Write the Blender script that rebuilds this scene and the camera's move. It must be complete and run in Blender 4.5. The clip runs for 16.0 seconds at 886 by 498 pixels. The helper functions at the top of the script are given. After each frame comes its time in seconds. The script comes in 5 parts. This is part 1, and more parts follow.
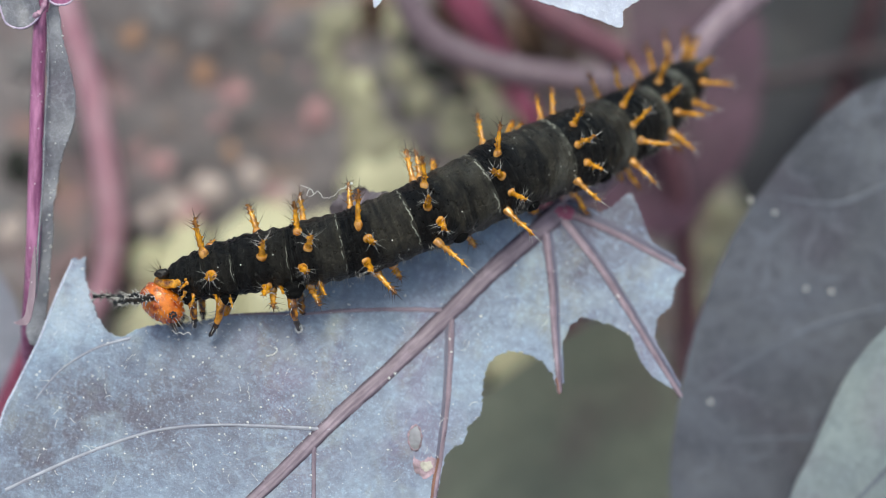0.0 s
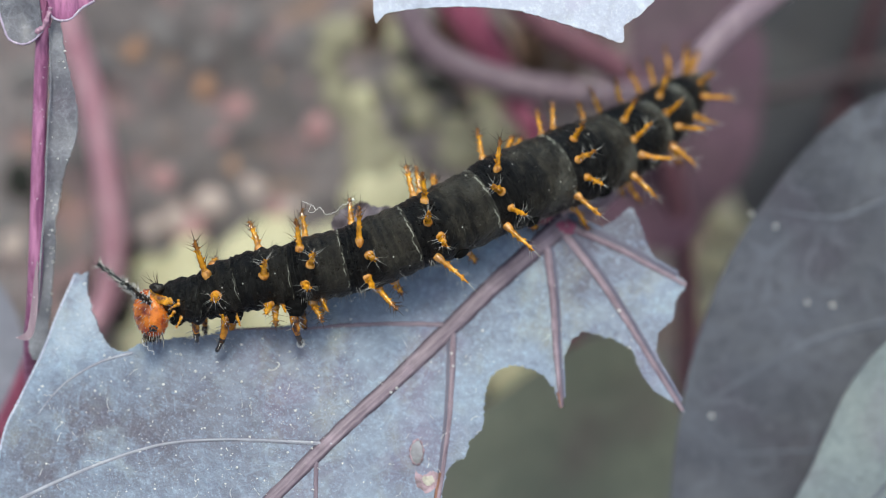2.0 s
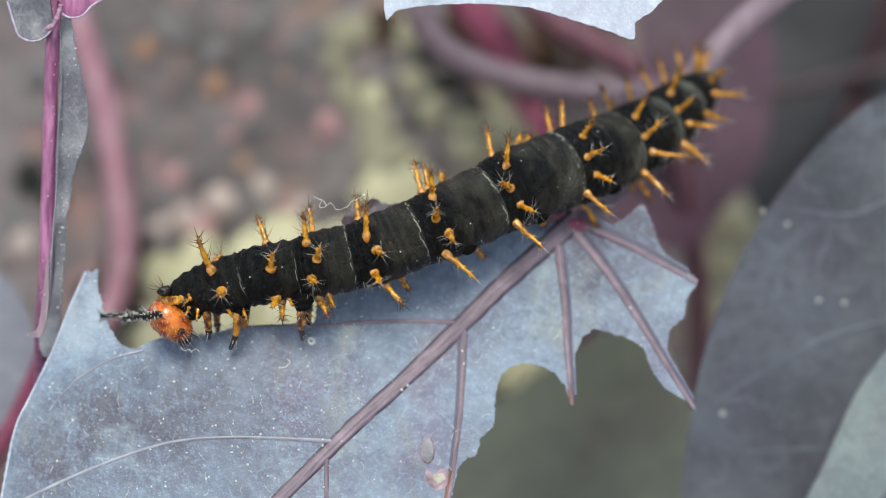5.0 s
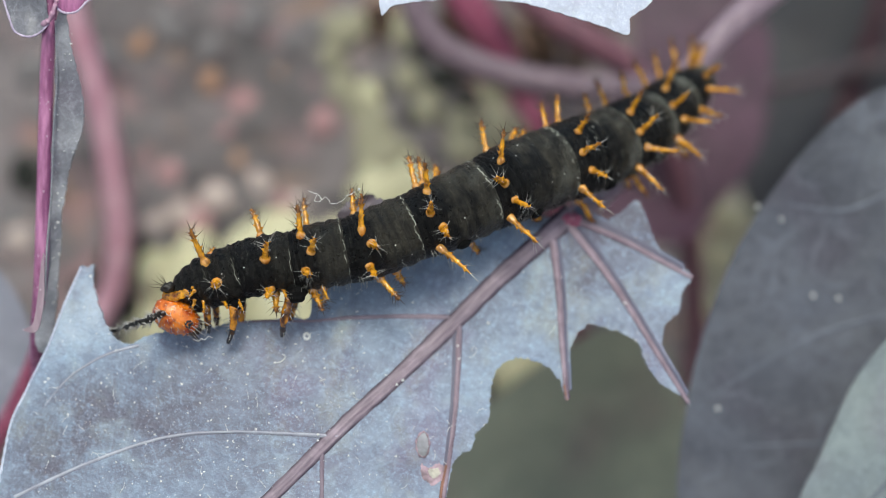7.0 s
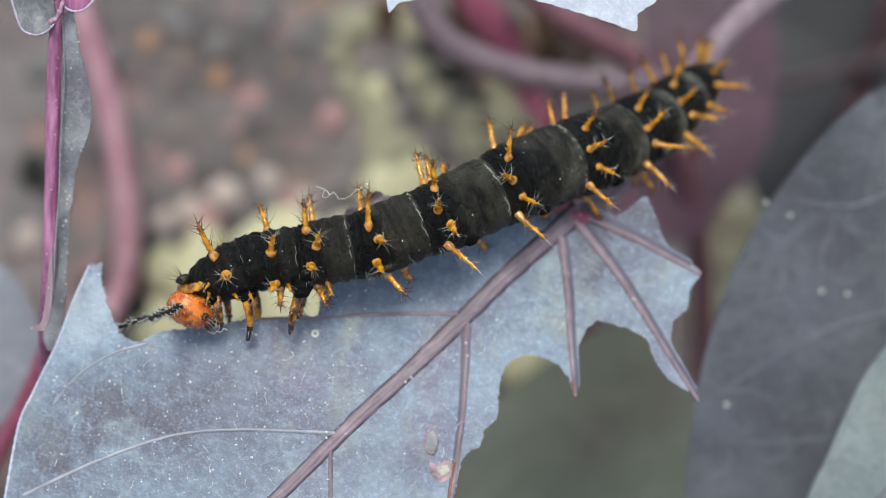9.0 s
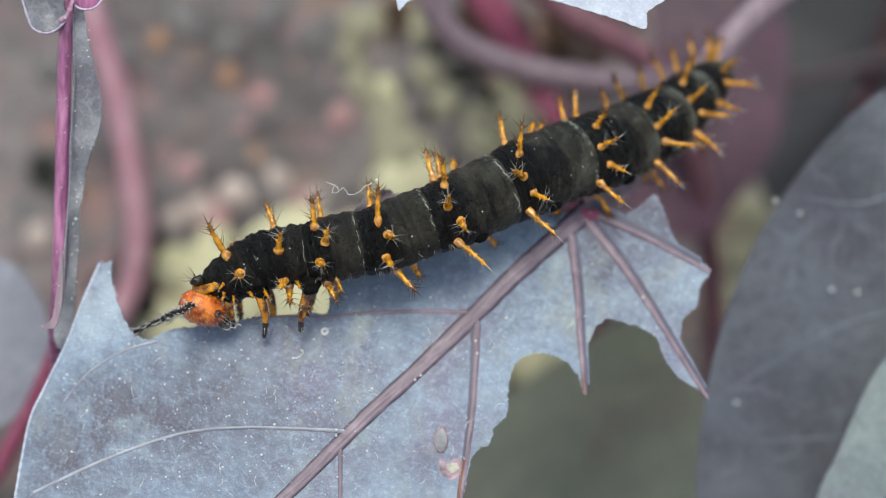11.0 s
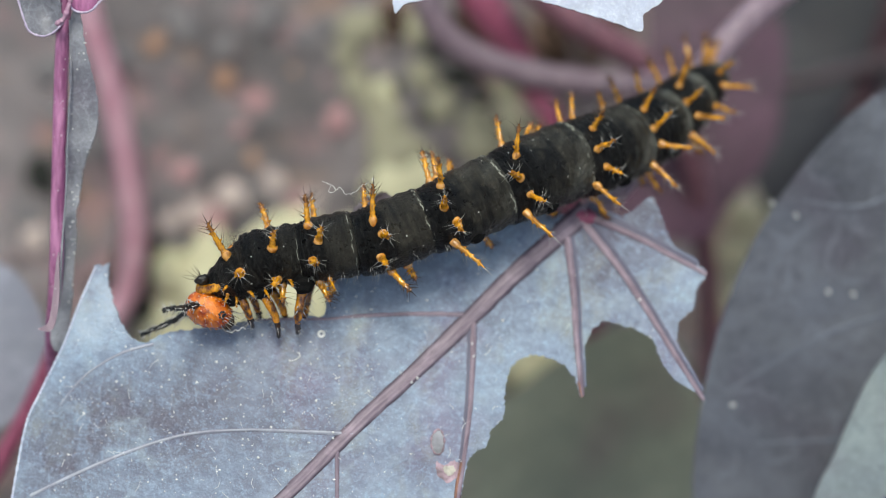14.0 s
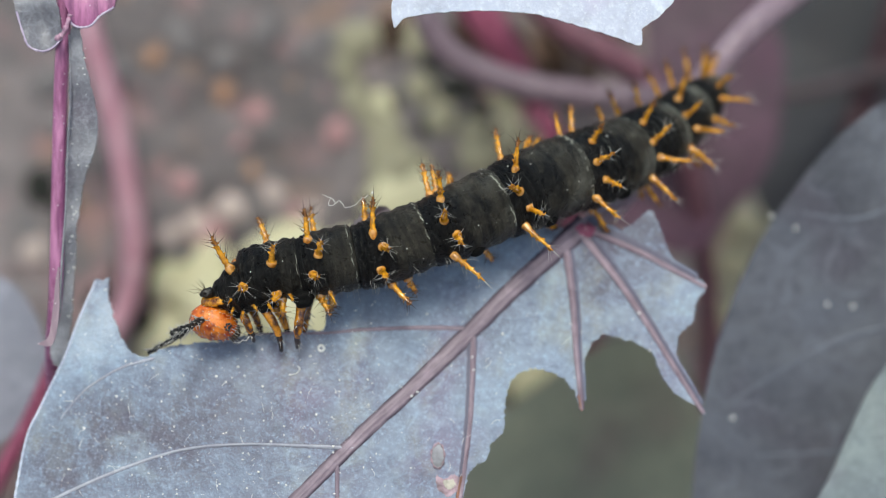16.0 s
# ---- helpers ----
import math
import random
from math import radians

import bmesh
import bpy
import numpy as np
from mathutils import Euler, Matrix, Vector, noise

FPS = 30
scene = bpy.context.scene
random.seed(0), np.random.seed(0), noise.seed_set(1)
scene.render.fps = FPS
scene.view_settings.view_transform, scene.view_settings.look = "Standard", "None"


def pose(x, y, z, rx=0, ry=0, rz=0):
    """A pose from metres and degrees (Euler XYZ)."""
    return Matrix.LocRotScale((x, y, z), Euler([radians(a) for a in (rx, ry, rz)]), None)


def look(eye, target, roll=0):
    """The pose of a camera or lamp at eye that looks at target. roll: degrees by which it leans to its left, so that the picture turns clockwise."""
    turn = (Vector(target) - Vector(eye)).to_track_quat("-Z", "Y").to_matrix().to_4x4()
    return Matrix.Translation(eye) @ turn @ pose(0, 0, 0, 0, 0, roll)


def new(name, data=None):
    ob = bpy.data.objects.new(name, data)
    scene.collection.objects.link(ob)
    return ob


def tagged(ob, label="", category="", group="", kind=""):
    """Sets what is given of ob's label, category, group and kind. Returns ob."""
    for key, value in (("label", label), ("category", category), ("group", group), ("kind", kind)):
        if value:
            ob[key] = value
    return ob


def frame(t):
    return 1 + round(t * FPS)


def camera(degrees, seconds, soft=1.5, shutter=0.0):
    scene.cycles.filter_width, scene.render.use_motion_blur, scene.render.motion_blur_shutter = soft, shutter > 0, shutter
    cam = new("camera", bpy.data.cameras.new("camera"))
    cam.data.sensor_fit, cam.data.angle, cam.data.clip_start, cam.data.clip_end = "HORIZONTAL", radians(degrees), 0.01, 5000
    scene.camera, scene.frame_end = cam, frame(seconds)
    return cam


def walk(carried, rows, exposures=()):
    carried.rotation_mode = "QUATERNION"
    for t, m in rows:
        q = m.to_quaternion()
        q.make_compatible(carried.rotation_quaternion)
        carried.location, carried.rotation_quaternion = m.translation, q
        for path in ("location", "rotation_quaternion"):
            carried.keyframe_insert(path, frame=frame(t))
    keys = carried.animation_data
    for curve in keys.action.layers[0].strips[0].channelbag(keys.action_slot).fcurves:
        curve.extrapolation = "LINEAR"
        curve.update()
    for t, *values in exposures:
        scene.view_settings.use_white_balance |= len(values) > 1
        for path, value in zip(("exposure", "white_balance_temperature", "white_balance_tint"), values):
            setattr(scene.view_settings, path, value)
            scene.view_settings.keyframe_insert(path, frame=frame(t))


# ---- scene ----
from mathutils.geometry import delaunay_2d_cdt

# The garden spot is laid out in millimetres on a tilted drawing sheet that holds the eaten leaf:
# u runs along the leaf, v up its slope and w out of it; SHEET turns the sheet into the world.
MM = 0.001
SLOPE = radians(40)
HEIGHT = 0.070
SHEET = Matrix(((1, 0, 0, 0),
                (0, math.sin(SLOPE), -math.cos(SLOPE), 0),
                (0, math.cos(SLOPE), math.sin(SLOPE), HEIGHT),
                (0, 0, 0, 1)))

# ---- camera ----
cam = camera(24.0, 16.0, soft=0.55)
cam.data.dof.use_dof = True
cam.data.dof.focus_distance = 0.1438
cam.data.dof.aperture_fstop = 14.0
walk(cam, [
    (0.0, pose(0.00000, -0.11299, 0.16481, 50.000, -0.000, 0.000)),
    (0.5, pose(0.00011, -0.11294, 0.16468, 50.034, -0.029, 0.040)),
    (1.0, pose(0.00005, -0.11305, 0.16450, 50.118, 0.021, 0.001)),
    (1.5, pose(0.00029, -0.11310, 0.16494, 50.079, -0.007, -0.018)),
    (2.0, pose(-0.00002, -0.11303, 0.16519, 50.297, 0.077, -0.018)),
    (2.5, pose(0.00009, -0.11303, 0.16513, 50.371, 0.128, 0.032)),
    (3.0, pose(-0.00013, -0.11292, 0.16505, 50.382, 0.175, 0.085)),
    (3.5, pose(0.00021, -0.11320, 0.16497, 50.333, 0.172, 0.052)),
    (4.0, pose(-0.00001, -0.11311, 0.16497, 50.358, 0.188, 0.118)),
    (6.5, pose(-0.00012, -0.11296, 0.16490, 50.154, 0.274, 0.210)),
    (7.0, pose(-0.00002, -0.11324, 0.16494, 50.216, 0.188, 0.102)),
    (7.5, pose(-0.00021, -0.11317, 0.16469, 50.273, 0.162, 0.117)),
    (8.0, pose(0.00008, -0.11320, 0.16454, 50.146, 0.186, 0.174)),
    (8.5, pose(0.00014, -0.11305, 0.16481, 50.024, 0.373, 0.197)),
    (9.0, pose(0.00004, -0.11307, 0.16500, 50.075, 0.477, 0.180)),
    (11.5, pose(0.00014, -0.11332, 0.16485, 50.116, 0.675, 0.414)),
    (12.0, pose(0.00023, -0.11331, 0.16493, 50.101, 0.674, 0.386)),
    (12.5, pose(-0.00018, -0.11330, 0.16495, 50.209, 0.667, 0.342)),
    (13.0, pose(0.00023, -0.11318, 0.16483, 50.154, 0.717, 0.430)),
    (13.5, pose(0.00007, -0.11319, 0.16488, 50.208, 0.688, 0.391)),
    (14.0, pose(0.00007, -0.11344, 0.16483, 50.231, 0.631, 0.287)),
    (14.5, pose(0.00011, -0.11323, 0.16483, 50.214, 0.640, 0.323)),
    (15.0, pose(-0.00014, -0.11331, 0.16502, 50.217, 0.606, 0.230)),
    (15.5, pose(0.00042, -0.11320, 0.16508, 50.293, 0.750, 0.329)),
    (16.0, pose(0.00001, -0.11315, 0.16533, 50.391, 0.701, 0.183)),
], exposures=[(0.0, 0.03, 6300, -1), (16.0, 0.03, 6300, -1)])

# ---- light: a bright, thinly clouded sky ----
world = bpy.data.worlds.new("sky")
scene.world = world
world.use_nodes = True
sky = world.node_tree.nodes.new("ShaderNodeTexSky")
sky.sky_type = "NISHITA"
sky.sun_disc = False
sky.sun_elevation = radians(76)
sky.sun_rotation = radians(180)
sky.air_density, sky.dust_density = 1.0, 5.0
sky_light = world.node_tree.nodes["Background"]
sky_light.inputs["Strength"].default_value = 0.15
world.node_tree.links.new(sky.outputs["Color"], sky_light.inputs["Color"])
sun = new("sun", bpy.data.lights.new("sun", "SUN"))
sun.data.energy = 2.0
sun.data.angle = radians(16)
sun.data.color = (1.0, 0.95, 0.86)
sun.matrix_world = look((0.0, -0.24, 1.0), (0, 0, 0))


# ---- material helpers ----
def srgb(r, g, b):
    return tuple(((c / 255 + 0.055) / 1.055) ** 2.4 if c > 10 else c / 255 / 12.92 for c in (r, g, b)) + (1,)


class Mat:
    """A node material with a few short ways to wire it."""

    def __init__(self, name, rough=0.5, spec=0.5):
        self.m = bpy.data.materials.new(name)
        self.m.use_nodes = True
        self.t = self.m.node_tree
        self.p = self.t.nodes["Principled BSDF"]
        self.p.inputs["Roughness"].default_value = rough
        self.p.inputs["Specular IOR Level"].default_value = spec
        self.where = self.t.nodes.new("ShaderNodeTexCoord").outputs["Object"]

    def put(self, socket, value):
        if isinstance(value, bpy.types.NodeSocket):
            self.t.links.new(value, socket)
        else:
            socket.default_value = value

    def noise(self, scale, detail=4, rough=0.55, stretch=None, distort=0.0, where=None):
        n = self.t.nodes.new("ShaderNodeTexNoise")
        n.inputs["Scale"].default_value, n.inputs["Detail"].default_value = scale, detail
        n.inputs["Roughness"].default_value, n.inputs["Distortion"].default_value = rough, distort
        where = where or self.where
        if stretch:
            mp = self.t.nodes.new("ShaderNodeMapping")
            mp.inputs["Scale"].default_value = stretch
            self.put(mp.inputs["Vector"], where)
            where = mp.outputs[0]
        self.put(n.inputs["Vector"], where)
        return n.outputs["Fac"]

    def cells(self, scale, feature="F1", randomness=1.0):
        n = self.t.nodes.new("ShaderNodeTexVoronoi")
        n.feature = feature
        n.inputs["Scale"].default_value = scale
        n.inputs["Randomness"].default_value = randomness
        self.put(n.inputs["Vector"], self.where)
        return n.outputs["Distance"]

    def web(self, scale):
        """Distance to the walls of irregular cells, their walls bent by noise."""
        n = self.t.nodes.new("ShaderNodeTexVoronoi")
        n.feature = "DISTANCE_TO_EDGE"
        n.inputs["Scale"].default_value = 1.0
        self.put(n.inputs["Vector"], self.warped(scale, 0.35))
        return n.outputs["Distance"]

    def warped(self, scale, amount):
        mp = self.t.nodes.new("ShaderNodeMapping")
        mp.inputs["Scale"].default_value = (scale, scale, scale)
        self.put(mp.inputs["Vector"], self.where)
        n = self.t.nodes.new("ShaderNodeTexNoise")
        n.inputs["Scale"].default_value = 1.3
        self.put(n.inputs["Vector"], mp.outputs[0])
        far = self.t.nodes.new("ShaderNodeVectorMath")
        far.operation = "MULTIPLY_ADD"
        far.inputs[1].default_value = (amount * 2, amount * 2, amount * 2)
        self.put(far.inputs[0], n.outputs["Color"])
        self.put(far.inputs[2], mp.outputs[0])
        return far.outputs[0]

    def ramp(self, fac, lo, hi, a=0.0, b=1.0):
        n = self.t.nodes.new("ShaderNodeMapRange")
        n.inputs["From Min"].default_value, n.inputs["From Max"].default_value = lo, hi
        n.inputs["To Min"].default_value, n.inputs["To Max"].default_value = a, b
        self.put(n.inputs["Value"], fac)
        return n.outputs[0]

    def math(self, op, a, b):
        n = self.t.nodes.new("ShaderNodeMath")
        n.operation = op
        self.put(n.inputs[0], a)
        self.put(n.inputs[1], b)
        return n.outputs[0]

    def mix(self, fac, a, b):
        n = self.t.nodes.new("ShaderNodeMix")
        n.data_type = "RGBA"
        self.put(n.inputs[0], fac)
        self.put(n.inputs[6], a)
        self.put(n.inputs[7], b)
        return n.outputs[2]

    def attr(self, name):
        n = self.t.nodes.new("ShaderNodeAttribute")
        n.attribute_name = name
        return n.outputs["Fac"]

    def vector(self, name, scale):
        n = self.t.nodes.new("ShaderNodeAttribute")
        n.attribute_name = name
        mp = self.t.nodes.new("ShaderNodeMapping")
        mp.inputs["Scale"].default_value = scale
        self.put(mp.inputs["Vector"], n.outputs["Vector"])
        return mp.outputs[0]

    def random(self):
        return self.t.nodes.new("ShaderNodeObjectInfo").outputs["Random"]

    def colour(self, c):
        self.put(self.p.inputs["Base Color"], c)
        return self

    def bump(self, height, strength=0.3, distance=0.0002):
        n = self.t.nodes.new("ShaderNodeBump")
        n.inputs["Strength"].default_value, n.inputs["Distance"].default_value = strength, distance
        self.put(n.inputs["Height"], height)
        self.put(self.p.inputs["Normal"], n.outputs[0])
        return self


def leaf_material(name, tone_a, tone_b, tone_c, rough=0.5, specks=0.5, shift=(0, 0, 0), patchy=False, relief=0.5):
    m = Mat(name, rough, 0.5)
    mp = m.t.nodes.new("ShaderNodeMapping")
    mp.inputs["Location"].default_value = shift
    m.put(mp.inputs["Vector"], m.where)
    m.where = mp.outputs[0]
    c = m.mix(m.ramp(m.noise(55, 6, 0.62), 0.36, 0.64), srgb(*tone_a), srgb(*tone_b))
    c = m.mix(m.ramp(m.noise(190, 4, 0.5, distort=0.4), 0.42, 0.75, 0, 0.5), c, srgb(*tone_c))
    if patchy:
        # One mask carries both purple stains and shade painted into the blade.
        wine = m.math("MULTIPLY", m.attr("stain_shade"), m.ramp(m.noise(330, 5, 0.65), 0.30, 0.56, 0.1, 1.0))
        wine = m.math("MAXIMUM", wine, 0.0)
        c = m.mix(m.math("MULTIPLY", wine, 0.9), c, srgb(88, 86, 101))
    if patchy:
        # Negative values mix in a paler grey-blue.
        pale_part = m.math("MULTIPLY", m.ramp(m.attr("stain_shade"), 0.0, -1.0), m.ramp(m.noise(500, 5, 0.65), 0.34, 0.62, 0.3, 1.0))
        c = m.mix(pale_part, c, srgb(186, 195, 206))
    blush = [tone_b[0] * 1.08, tone_b[1] * 0.92, tone_b[2] * 1.0]
    c = m.mix(m.ramp(m.noise(120, 3, 0.5), 0.55, 0.72, 0, 0.6), c, srgb(*blush))
    if patchy:
        c = m.mix(m.ramp(m.noise(260, 5, 0.6, distort=0.8), 0.54, 0.70, 0, 0.5), c, srgb(150, 164, 172))
        c = m.mix(m.ramp(m.noise(210, 4, 0.6, (1.3, 0.8, 1)), 0.57, 0.72, 0, 0.5), c, srgb(146, 146, 132))
        c = m.mix(m.ramp(m.noise(1.0, 4, 0.6, where=m.warped(430, 0.5)), 0.56, 0.68, 0, 0.45), c, srgb(92, 96, 122))
    net = m.math("MULTIPLY", m.ramp(m.web(480 if patchy else 900 if relief > 0.8 else 150), 0.07, 0.015), m.ramp(m.noise(300, 3, 0.6), 0.42, 0.62, 0, 0.2 if patchy else 0.38))
    c = m.mix(net, c, srgb(*[min(255, v * 1.22) for v in tone_a]))
    grain = m.noise(2600, 4, 0.75)
    c = m.mix(m.ramp(grain, 0.5, 0.72, 0, 0.4), c, srgb(*[min(255, v * 1.3) for v in tone_a]))
    c = m.mix(m.ramp(m.noise(900, 4, 0.6), 0.50, 0.75, 0, 0.45), c, srgb(*[v * 0.78 for v in tone_b]))
    dots = m.math("MULTIPLY", m.ramp(m.cells(3400), 0.13, 0.06), m.ramp(m.noise(260, 4, 0.65), 0.54, 0.66, 0, specks * 0.8))
    c = m.mix(dots, c, (0.8, 0.8, 0.82, 1))
    bloom = m.math("MULTIPLY", m.ramp(m.noise(7200, 3, 0.7), 0.58, 0.70), m.ramp(m.noise(420, 4, 0.6), 0.42, 0.66, 0.14, 0.7))
    c = m.mix(m.math("MULTIPLY", bloom, specks), c, srgb(*[min(255, v * 1.42 + 10) for v in tone_a]))
    m.colour(c)
    m.put(m.p.inputs["Roughness"], m.ramp(m.noise(420, 4), 0.3, 0.7, rough - 0.1, rough + 0.14))
    h = m.math("ADD", m.math("MULTIPLY", grain, 0.5), m.math("MULTIPLY", m.noise(700, 4), 0.9))
    m.bump(h, min(1.0, relief * 1.15), 0.00022 if patchy else 0.00016)
    return m.m


def stem_material(name, tone_a, tone_b, rough=0.45):
    m = Mat(name, rough, 0.4)
    c = m.mix(m.ramp(m.noise(1500, 5, 0.65, (1, 0.16, 1)), 0.38, 0.62), srgb(*tone_a), srgb(*tone_b))
    dots = m.ramp(m.cells(2200), 0.16, 0.08, 0, 0.7)
    m.colour(m.mix(dots, c, (0.7, 0.62, 0.66, 1)))
    m.bump(m.noise(1500, 3, 0.6, (1, 0.15, 1)), 0.4, 0.0001)
    return m.m


def vein_material(name, tone_a, tone_b, rim, rough=0.5):
    """Fine lengthwise streaks, blotches, and dark edges that paint a shadow line along either side."""
    m = Mat(name, rough, 0.4)
    streak = m.noise(1.0, 4, 0.6, where=m.vector("lane", (0.5, 5.0, 1)))
    c = m.mix(m.ramp(streak, 0.36, 0.66), srgb(*tone_a), srgb(*tone_b))
    c = m.mix(m.ramp(m.noise(420, 4, 0.65), 0.48, 0.7, 0, 0.55), c, srgb(*[min(255, v * 1.22) for v in tone_a]))
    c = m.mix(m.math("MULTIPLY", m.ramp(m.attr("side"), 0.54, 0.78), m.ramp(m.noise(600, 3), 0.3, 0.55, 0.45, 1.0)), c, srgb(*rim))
    m.colour(c)
    m.bump(m.math("ADD", streak, m.noise(1600, 4, 0.7)), 0.4, 0.00012)
    return m.m


BLADE = leaf_material("grey purple leaf", (134, 153, 175), (109, 111, 131), (157, 174, 192), 0.42, 0.9, (0.013, 0.004, 0.0), True, 0.85)
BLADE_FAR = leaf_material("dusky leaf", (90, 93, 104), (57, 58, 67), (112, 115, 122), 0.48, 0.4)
BLADE_PALE = leaf_material("grey green leaf", (118, 128, 130), (100, 108, 118), (136, 144, 142), 0.5, 0.3)
BLADE_LIGHT = leaf_material("pale silvery leaf", (190, 198, 218), (178, 184, 206), (204, 208, 222), 0.4, 0.8)
BLADE_WINE = leaf_material("wine purple leaf", (86, 54, 76), (54, 38, 50), (98, 68, 86), 0.5, 0.1)
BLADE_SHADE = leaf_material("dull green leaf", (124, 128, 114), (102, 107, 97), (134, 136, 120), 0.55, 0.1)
# Darkened leaf colour: the far shade is put into its tones.
BLADE_FAR_DIMMED = leaf_material("far leaf darkened for shade", (40, 42, 51), (31, 32, 38), (50, 52, 60), 0.55, 0.0)
BLADE_CURL = leaf_material("grey violet leaf", (132, 134, 141), (100, 98, 109), (158, 159, 164), 0.42, 1.0, relief=1.0)
BLADE_CRUMPLED = leaf_material("crumpled plum leaf", (120, 113, 120), (86, 77, 86), (142, 138, 144), 0.45, 0.6, relief=1.0)
BLADE_MIST = leaf_material("misty blue leaf", (132, 134, 147), (120, 121, 134), (142, 144, 155), 0.5, 0.2)
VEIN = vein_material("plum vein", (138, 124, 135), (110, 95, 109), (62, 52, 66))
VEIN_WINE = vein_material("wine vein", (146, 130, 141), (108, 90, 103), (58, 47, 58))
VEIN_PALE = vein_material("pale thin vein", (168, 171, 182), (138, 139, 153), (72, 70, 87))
# Dark strip colour that paints the shadow line along a vein.
VEIN_SHADE = vein_material("shade painted beside a vein", (90, 88, 106), (78, 74, 92), (108, 116, 138))
RUSTY = vein_material("withered brown vein", (142, 104, 88), (112, 80, 68), (100, 80, 80))
VEIN_FAR = vein_material("dim vein", (94, 99, 111), (85, 88, 100), (80, 84, 96))
STEM_PINK = stem_material("magenta stem", (182, 124, 162), (124, 70, 108))
STEM_MAUVE = stem_material("mauve stem", (124, 108, 117), (108, 92, 102))
STEM_DIM = stem_material("dull brown shoot", (92, 80, 82), (74, 64, 66))
STEM_PALE = stem_material("pale mauve stalk", (162, 142, 152), (140, 120, 132))
STEM_RED = stem_material("crimson stem", (154, 84, 110), (130, 68, 92))
STEM_DARK = stem_material("dark red stem", (76, 42, 50), (58, 32, 40))
STEM_PLUM = stem_material("dull plum stem", (128, 88, 100), (106, 74, 84))
STEM_ROSE = stem_material("rose stem", (196, 160, 172), (164, 114, 131))
JOINT = stem_material("pale fuzzy joint", (196, 166, 182), (158, 116, 144), 0.7)
LILAC = stem_material("pale lilac leaf rim", (198, 186, 206), (158, 140, 172), 0.5)
BRACT = stem_material("crinkled pink bract", (178, 114, 156), (112, 62, 102))


def soil_material():
    m = Mat("garden soil", 0.9, 0.2)
    c = m.mix(m.ramp(m.noise(70, 5, 0.6), 0.35, 0.65), srgb(100, 96, 97), srgb(142, 134, 135))
    c = m.mix(m.ramp(m.noise(240, 3, 0.5), 0.52, 0.68, 0, 0.55), c, srgb(172, 134, 136))
    c = m.mix(m.ramp(m.noise(200, 3, 0.5, (1, 1.3, 0.8)), 0.56, 0.70, 0, 0.7), c, srgb(164, 132, 112))
    c = m.mix(m.ramp(m.noise(150, 3, 0.5, (1, 1.6, 1)), 0.54, 0.70, 0, 0.75), c, srgb(70, 68, 70))
    m.colour(c)
    m.bump(m.noise(300, 6, 0.7), 0.8, 0.002)
    return m.m


def litter_material(name, a, b):
    m = Mat(name, 0.8, 0.2)
    c = m.mix(m.ramp(m.noise(90, 5, 0.6), 0.35, 0.65), srgb(*a), srgb(*b))
    m.colour(c)
    m.bump(m.noise(500, 5), 0.5, 0.0006)
    return m.m


BUD = litter_material("yellow green bud", (150, 158, 96), (122, 132, 78))
SOIL = soil_material()
STRAW = litter_material("pale ground lump", (200, 196, 166), (170, 166, 135))
OLIVE = litter_material("olive litter", (158, 154, 132), (122, 119, 101))
ROSY = litter_material("reddish earth", (176, 138, 140), (152, 120, 122))
RUST = litter_material("rusty earth", (172, 136, 112), (146, 116, 98))
CLOD = litter_material("dark clod", (46, 48, 44), (32, 33, 31))
GREY_EARTH = litter_material("grey earth", (124, 120, 121), (98, 95, 97))
CHALKY = litter_material("pale pinkish earth", (188, 174, 168), (160, 146, 142))
UMBER = litter_material("umber clod", (70, 54, 44), (52, 40, 34))


